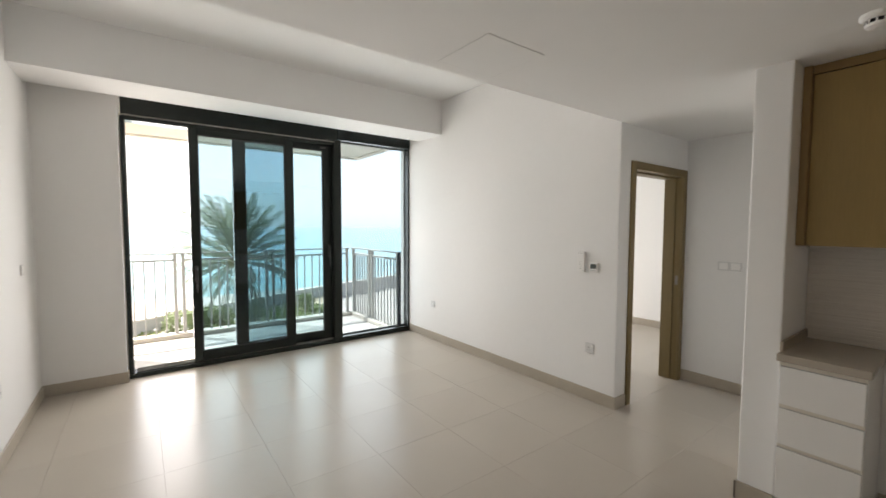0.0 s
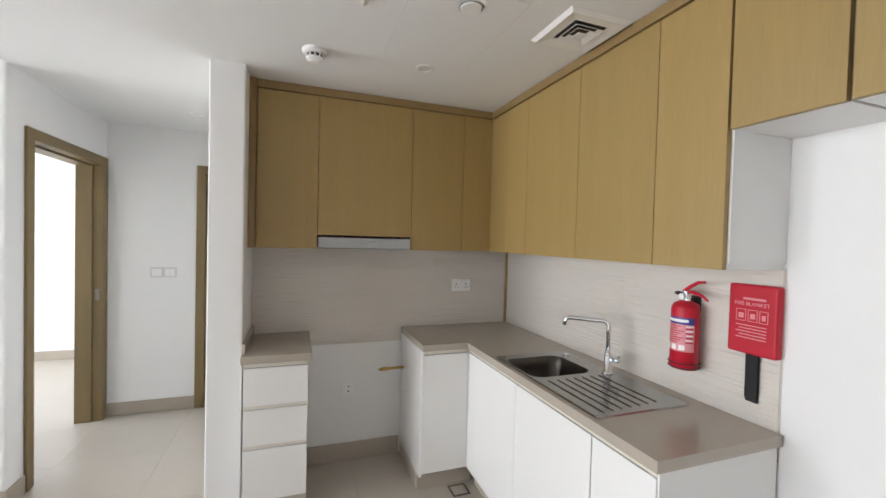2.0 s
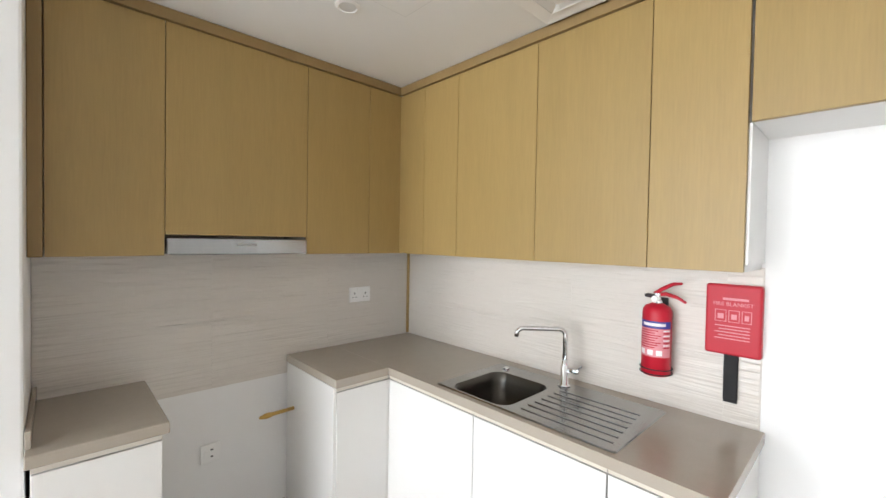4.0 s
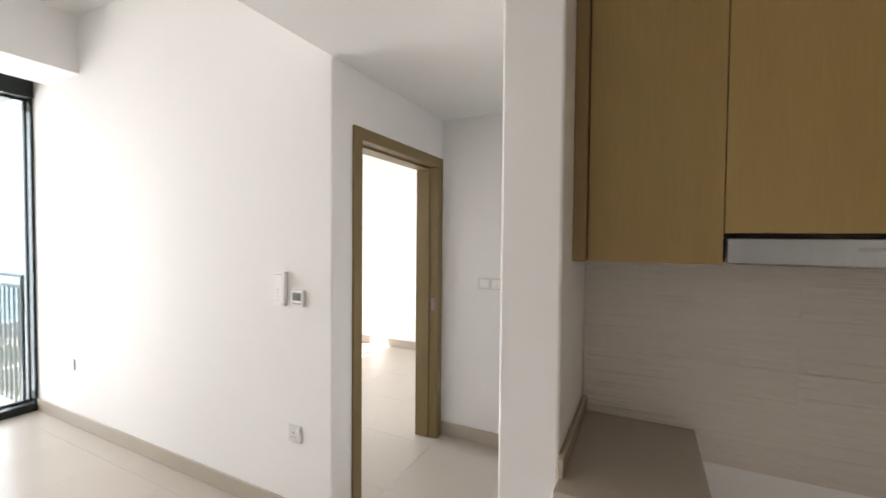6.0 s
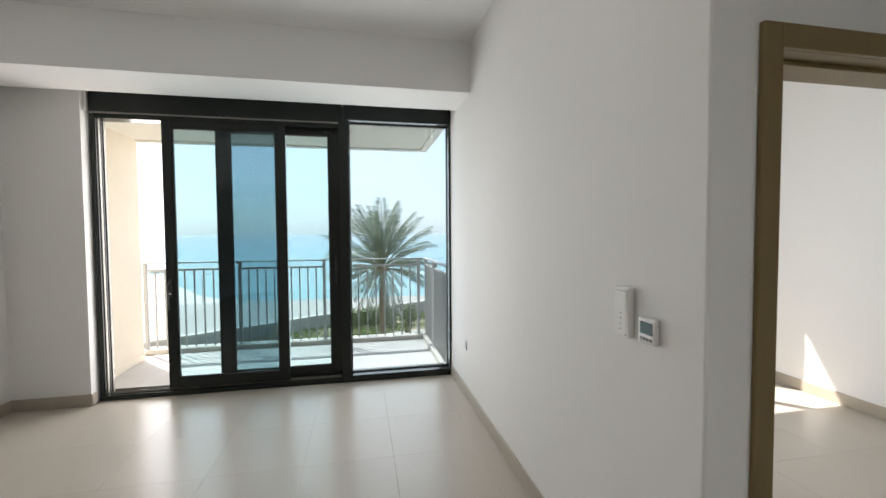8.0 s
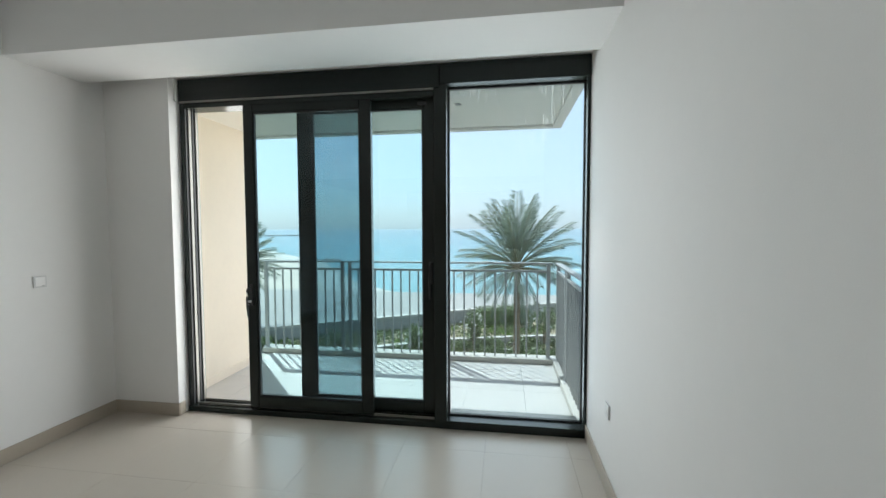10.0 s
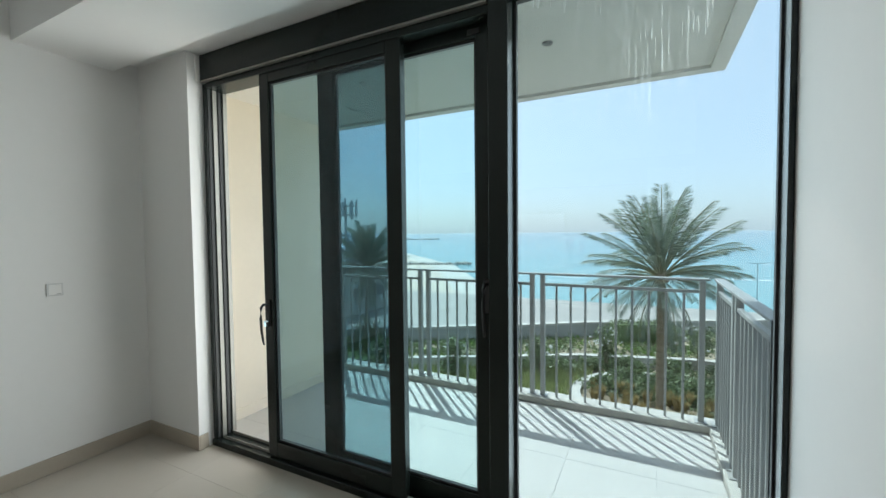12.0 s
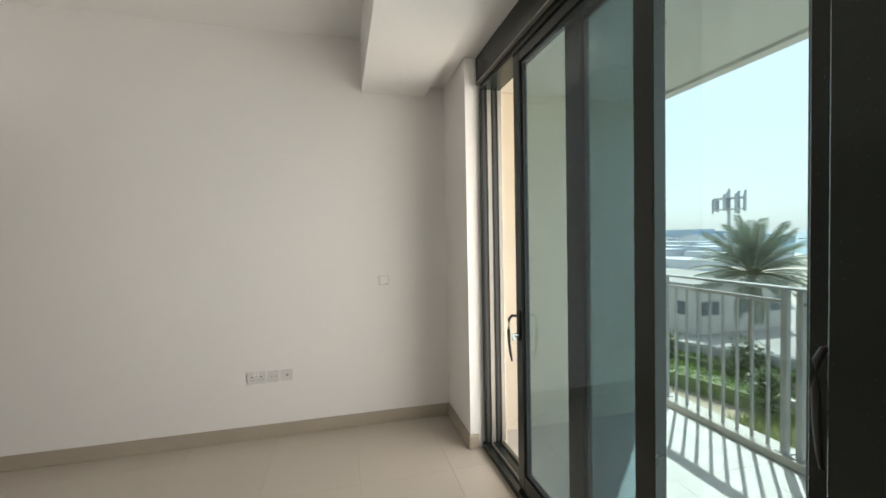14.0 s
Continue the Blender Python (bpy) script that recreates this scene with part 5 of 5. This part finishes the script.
def hedge(x0, y0, x1, y1, w, h, label, mat, seed, z=GZ):
    """A clipped hedge: a box of leaves with an uneven surface."""
    rnd = random.Random(seed)
    d = Vector((x1 - x0, y1 - y0, 0))
    L = d.length
    d.normalize()
    s = Vector((-d.y, d.x, 0))
    b = bmesh.new()
    for _ in range(int(L * 320)):
        u, v, q = rnd.uniform(0, L), rnd.uniform(-w / 2, w / 2), rnd.uniform(0.1, h)
        if rnd.random() < 0.55:
            q = h + rnd.gauss(0, 0.04)
        elif rnd.random() < 0.7:
            v = math.copysign(w / 2, v) + rnd.gauss(0, 0.04)
        p = Vector((x0, y0, z)) + d * u + s * v + Vector((0, 0, q))
        a = Vector((rnd.gauss(0, 1), rnd.gauss(0, 1), rnd.gauss(0, 0.6))).normalized()
        c = a.cross(Vector((rnd.gauss(0, 1), rnd.gauss(0, 1), rnd.gauss(0, 1)))).normalized()
        k = rnd.uniform(0.07, 0.14)
        b.faces.new([b.verts.new(m) for m in (p, p + a * k * 0.5 + c * k * 0.3, p + a * k, p + a * k * 0.5 - c * k * 0.3)])
    t = thing("hedge", label, "hedge", (x0, y0, z))
    part("foliage", b, mat, t)
    core = bx(0.05, L - 0.05, -w / 2 + 0.1, w / 2 - 0.1, 0, h - 0.1)
    bmesh.ops.transform(core, matrix=Matrix.Translation((x0, y0, z)) @ Matrix.Rotation(math.atan2(d.y, d.x), 4, "Z"), verts=core.verts[:])
    part("twigs", core, SHRUB, t)


hedge(-21.0, 13.2, -12.2, 15.6, 1.6, 0.75, "bright green clipped hedge near the white building", HEDGE, 7)
hedge(-17.6, 11.6, -11.0, 13.3, 1.3, 0.7, "bright green clipped hedge below the balcony", HEDGE, 8)
hedge(-2.2, 21.6, 0.4, 22.8, 0.9, 1.0, "dark green clipped hedge against the parapet", SHRUB, 9, GZ + 0.36)


def tuft(at, r, h, mat, label, seed, n=70):
    rnd = random.Random(seed)
    b = bmesh.new()
    for _ in range(n):
        a, q = rnd.uniform(0, 2 * math.pi), rnd.uniform(0, 0.35) * r
        base = Vector((at[0] + q * math.cos(a), at[1] + q * math.sin(a), at[2]))
        tip = base + Vector((math.cos(a) * r * rnd.uniform(0.3, 1.0), math.sin(a) * r * rnd.uniform(0.3, 1.0), h * rnd.uniform(0.6, 1.0)))
        w = Vector((-math.sin(a), math.cos(a), 0)) * 0.014
        m = base.lerp(tip, 0.55) + Vector((0, 0, h * 0.15))
        b.faces.new([b.verts.new(v) for v in (base - w, base + w, m + w * 0.8, tip, m - w * 0.8)])
    ob = thing("grass_tuft", label, "grass tuft", at, "grass tufts")
    part("blades", b, mat, ob)
    return ob


rnd = random.Random(11)
first = tuft((0, 0, 0), 0.22, 0.50, STRAW, "dry brown ornamental grass tuft in the planter", 1, 150)
spots = []
for row in range(5):
    for col in range(7):
        spots.append((-2.1 + 0.62 * col + rnd.uniform(-0.2, 0.2) + 0.25 * (row % 2), 11.8 + 0.58 * row + rnd.uniform(-0.18, 0.18)))
spots = [(x, y) for x, y in spots if (x - PX) ** 2 + (y - PY) ** 2 < 2.45 ** 2 and abs(x + 0.08) + abs(y - 13.0) > 0.45]
first.matrix_basis = Matrix.Translation((spots[0][0], spots[0][1], GZ + 0.28))
for x, y in spots[1:]:
    copy_thing(first, Matrix.Translation((x, y, GZ + 0.28)) @ Matrix.Rotation(rnd.uniform(0, 6.28), 4, "Z") @ Matrix.Scale(rnd.uniform(0.8, 1.15), 4))

lawn = bmesh.new()
for _ in range(15000):
    x, y = rnd.uniform(-11, -2.6), rnd.uniform(9.5, 17)
    if (x - PX) ** 2 + (y - PY) ** 2 < 2.95 ** 2 or y > 14.7 + 0.52 * (x + 8.5):
        continue
    base = Vector((x, y, GZ + 0.05))
    a = rnd.uniform(0, 6.28)
    tip = base + Vector((math.cos(a) * 0.14, math.sin(a) * 0.14, rnd.uniform(0.2, 0.42)))
    w = Vector((-math.sin(a), math.cos(a), 0)) * 0.02
    lawn.faces.new([lawn.verts.new(v) for v in (base - w, base + w, tip)])
solid("long_grass", lawn, BLADE, "long green grass in the garden bed", "grass", kind="stuff")
bm = bmesh.new()
bm.faces.new([bm.verts.new((x, y, GZ + 0.07)) for x, y in ((-11, 8), (-11, 13.4), (-7.6, 15.2), (-4.0, 17.0), (-3.3, 15.2), (-3.2, 13.2), (-2.2, 8))])
solid("lawn", bm, LAWN, "patch of green lawn below the balcony", "lawn", **S)


def ground_ivy(name, label, n, seed, inside, z, mat, box, tall=1.0):
    """Low leafy ground cover, thicker in clumps."""
    r = random.Random(seed)
    b = bmesh.new()
    while n > 0:
        cx, cy = r.uniform(box[0], box[1]), r.uniform(box[2], box[3])
        if not inside(cx, cy):
            continue
        rad, hh = r.uniform(0.35, 0.9), r.uniform(0.18, 0.5) * tall
        k = int(70 * rad)
        leaf_cloud(b, (cx, cy, z + hh * 0.35), (rad, rad, hh * 0.7), k, 0.15, r)
        n -= k
    solid(name, b, mat, label, "ground cover", kind="stuff")


past_wall = lambda x, y: y - (18.2 + 0.30 * (x + 2)) if x > -3 else y - (17.9 + 0.52 * (x + 3))
before_parapet = lambda x, y: (21.9 + 0.54 * (x + 3.7)) - y
in_ring = lambda x, y: (x - PX) ** 2 + (y - PY) ** 2 < 2.9 ** 2
ground_ivy("ground_ivy", "mixed green ground cover on the raised bed", 15000, 91, lambda x, y: past_wall(x, y) > 0.3 and before_parapet(x, y) > 0.3, GZ + 0.36, SHRUB, (-22, 7, 8, 26), 0.5)
ground_ivy("ground_ivy", "bright green ground cover on the raised bed", 7000, 92, lambda x, y: past_wall(x, y) > 0.3 and before_parapet(x, y) > 0.3, GZ + 0.36, HEDGE, (-22, 7, 8, 26), 0.5)
ground_ivy("ground_ivy", "mixed green ground cover round the planter", 14000, 93, lambda x, y: past_wall(x, y) < -0.3 and not in_ring(x, y) and x > -2.0, GZ + 0.05, SHRUB, (-4, 8, 8, 20))
ground_ivy("ground_ivy", "mixed green ground cover inside the round planter", 7000, 94, lambda x, y: (x - PX) ** 2 + (y - PY) ** 2 < 2.2 ** 2 and y > 14.0, GZ + 0.28, SHRUB, (-3, 3, 13, 17))


def street_lamp(x, y, z0, z1, yaw):
    l_ = thing("street_lamp", "slim grey street lamp on the beach road", "street lamp", (x, y, z0), "street lamps")
    part("pole", add_tube(bmesh.new(), [(x, y, z0), (x, y, (z0 + z1) / 2), (x, y, z1)], [0.07, 0.055, 0.04], 8), MAST, l_)
    c, s = math.cos(yaw), math.sin(yaw)
    part("arm", add_tube(bmesh.new(), [(x - 0.5 * c, y - 0.5 * s, z1), (x + 0.5 * c, y + 0.5 * s, z1)], 0.03, 6), MAST, l_)
    for q in (-1, 1):
        b = bx(-0.25, 0.25, -0.09, 0.09, 0.0, 0.07, bevel=0.02)
        bmesh.ops.transform(b, matrix=Matrix.Translation((x + q * 0.6 * c, y + q * 0.6 * s, z1)) @ Matrix.Rotation(yaw, 4, "Z"), verts=b.verts[:])
        part("lantern", b, MAST, l_)


street_lamp(-17.0, 41.5, -7.0, -2.6, 0.3)
street_lamp(9.8, 51.0, -7.0, -2.0, 0.2)


def mobile_mast(x, y):
    m = thing("mobile_mast", "tall telephone mast with panel antennas", "mast", (x, y, -7.0))
    part("pole", add_tube(bmesh.new(), [(x, y, -7.0), (x, y, 2.0), (x, y, 6.7)], [0.3, 0.2, 0.14], 10), MAST, m)
    for z in (4.2, 5.5):
        part("ring", add_lathe(bmesh.new(), [(1.50, 0.0), (1.56, 0.0), (1.56, 0.07), (1.50, 0.07)], (x, y, z), steps=20), MAST, m)
        for a in (0, 120, 240):
            part("spoke", add_tube(bmesh.new(), [(x, y, z + 0.07), (x + 1.6 * math.cos(radians(a)), y + 1.6 * math.sin(radians(a)), z + 0.07)], 0.06, 6), MAST, m)
    for a in range(15, 375, 40):
        b = bx(-0.09, 0.09, -0.16, 0.16, 3.7 + 0.3 * ((a // 15) % 2), 6.5 - 0.5 * ((a // 15) % 3), bevel=0.03)
        bmesh.ops.transform(b, matrix=Matrix.Translation((x + 1.63 * math.cos(radians(a)), y + 1.63 * math.sin(radians(a)), 0)) @ Matrix.Rotation(radians(a), 4, "Z"), verts=b.verts[:])
        part("antenna", b, MAST, m)


mobile_mast(-39.3, 44.0)


def building(name, label, x0, x1, y0, y1, z0, z1, wall, nx, nz, wmat, ww=0.55, wh=0.45, parapet=0.4, roof=None):
    """A block with a parapet roof and rows of recessed-looking framed windows on the two sides towards the sea."""
    h = thing(name, label, "building", ((x0 + x1) / 2, (y0 + y1) / 2, z0))
    part("wall", bx(x0, x1, y0, y1, z0, z1), wall, h)
    part("roof", bx(x0 - 0.15, x1 + 0.15, y0 - 0.15, y1 + 0.15, z1, z1 + parapet), roof or wall, h)
    dx, dz = (x1 - x0) / nx, (z1 - z0) / nz
    dy = (y1 - y0) / max(1, nx // 2)
    for k in range(nz):
        for i in range(nx):
            cx, cz = x0 + (i + 0.5) * dx, z0 + (k + 0.55) * dz
            part("window", bx(cx - dx * ww / 2, cx + dx * ww / 2, y0 - 0.06, y0 + 0.02, cz - dz * wh / 2, cz + dz * wh / 2), wmat, h)
        for i in range(max(1, nx // 2)):
            cy, cz = y0 + (i + 0.5) * dy, z0 + (k + 0.55) * dz
            part("window", bx(x1 - 0.02, x1 + 0.06, cy - dy * ww / 2, cy + dy * ww / 2, cz - dz * wh / 2, cz + dz * wh / 2), wmat, h)


building("low_building", "low pale building with dark windows behind the hedge", -32, -20.5, 19.5, 27, GZ, GZ + 2.9, CONC, 7, 1, DARKWIN, 0.5, 0.28, 0.25, PAVE)
building("low_building", "low pale storage building by the beach road", -50, -40, 34, 39, -7, -3.6, CONC, 6, 1, FAR_G, 0.4, 0.3, 0.3)
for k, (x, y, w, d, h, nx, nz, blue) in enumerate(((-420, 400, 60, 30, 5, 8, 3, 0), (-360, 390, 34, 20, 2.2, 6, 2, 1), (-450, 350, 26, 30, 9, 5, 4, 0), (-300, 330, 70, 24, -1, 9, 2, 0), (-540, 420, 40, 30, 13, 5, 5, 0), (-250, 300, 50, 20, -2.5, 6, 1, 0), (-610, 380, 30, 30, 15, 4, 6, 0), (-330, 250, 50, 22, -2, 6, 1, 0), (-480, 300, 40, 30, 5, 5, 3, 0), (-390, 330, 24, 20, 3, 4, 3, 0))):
    building("far_building", "distant blue building with haze in its colour" if blue else "distant pale building with haze in its colour", x - w / 2, x + w / 2, y, y + d, -7, h, FAR_B if blue else FAR_A, nx, nz, FAR_G)

rnd = random.Random(31)
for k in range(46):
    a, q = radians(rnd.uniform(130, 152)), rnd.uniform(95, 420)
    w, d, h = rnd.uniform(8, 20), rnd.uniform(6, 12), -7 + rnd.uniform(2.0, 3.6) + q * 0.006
    building("far_building", "low building in the far town, paled for haze", q * math.cos(a) - w / 2, q * math.cos(a) + w / 2, q * math.sin(a), q * math.sin(a) + d, -7, h, FAR_A, 3, 1, FAR_G, 0.4, 0.3, 0.2)


# ---- floor, wall and balcony tiles ----
def tile_field(parent, name, xs_, ys_, z0, z1, mat, gap=0.0011, skip=None, bev=0.0002):
    """Tiles laid between the lines xs_ and ys_, each its own piece; like sizes share one mesh."""
    cache = {}
    for xa, xb in zip(xs_, xs_[1:]):
        for ya, yb in zip(ys_, ys_[1:]):
            cx, cy = (xa + xb) / 2, (ya + yb) / 2
            if skip and skip(cx, cy):
                continue
            key = (round(xb - xa, 3), round(yb - ya, 3))
            if key not in cache:
                w, d = (xb - xa - gap) / 2, (yb - ya - gap) / 2
                cache[key] = mesh(name, bx(-w, w, -d, d, z0, z1, bevel=bev), mat)
            ob = new(name, cache[key])
            ob.location = (cx, cy, 0)
            ob.parent = parent


def grid_lines(a, b, first, step):
    n0 = math.ceil((a + 0.02 - first) / step)
    out = [a]
    v = first + n0 * step
    while v < b - 0.02:
        out.append(v)
        v += step
    return out + [b]


tile_field(floor, "floor_tile", grid_lines(XL, 3.15, -0.745, 0.59), grid_lines(YB, 0.0, -0.90, 0.60), -0.012, 0.0, TILE,
           skip=lambda x, y: (x > 0.15 and y < -4.9))
tile_field(balc, "balcony_tile", grid_lines(-3.80, 0.0, -0.40, 0.60), grid_lines(0.20, RY - 0.07, 0.60, 0.60), BF - 0.012, BF, BFLOOR, 0.002)


def wall_tiles():
    cache = {}
    for run in ("hood", "sink"):
        us = grid_lines(-6.268, -4.478, -5.08, 0.60) if run == "hood" else grid_lines(-1.932, XK - 0.009, -0.63, 0.60)
        for ua, ub in zip(us, us[1:]):
            for za, zb in ((0.802, 1.125), (1.127, UB + 0.002)):
                key = (run, round(ub - ua, 3), round(zb - za, 3))
                if key not in cache:
                    w, h = (ub - ua - 0.0003) / 2, (zb - za) / 2
                    b = bx(-0.0025, 0.0025, -w, w, -h, h, bevel=0.0001) if run == "hood" else bx(-w, w, -0.0025, 0.0025, -h, h, bevel=0.0001)
                    cache[key] = mesh("wall_tile", b, RIPPLE)
                ob = new("wall_tile", cache[key])
                ob.location = (XK - 0.0062, (ua + ub) / 2, (za + zb) / 2) if run == "hood" else ((ua + ub) / 2, YB + 0.0062, (za + zb) / 2)
                ob.parent = splash


wall_tiles()
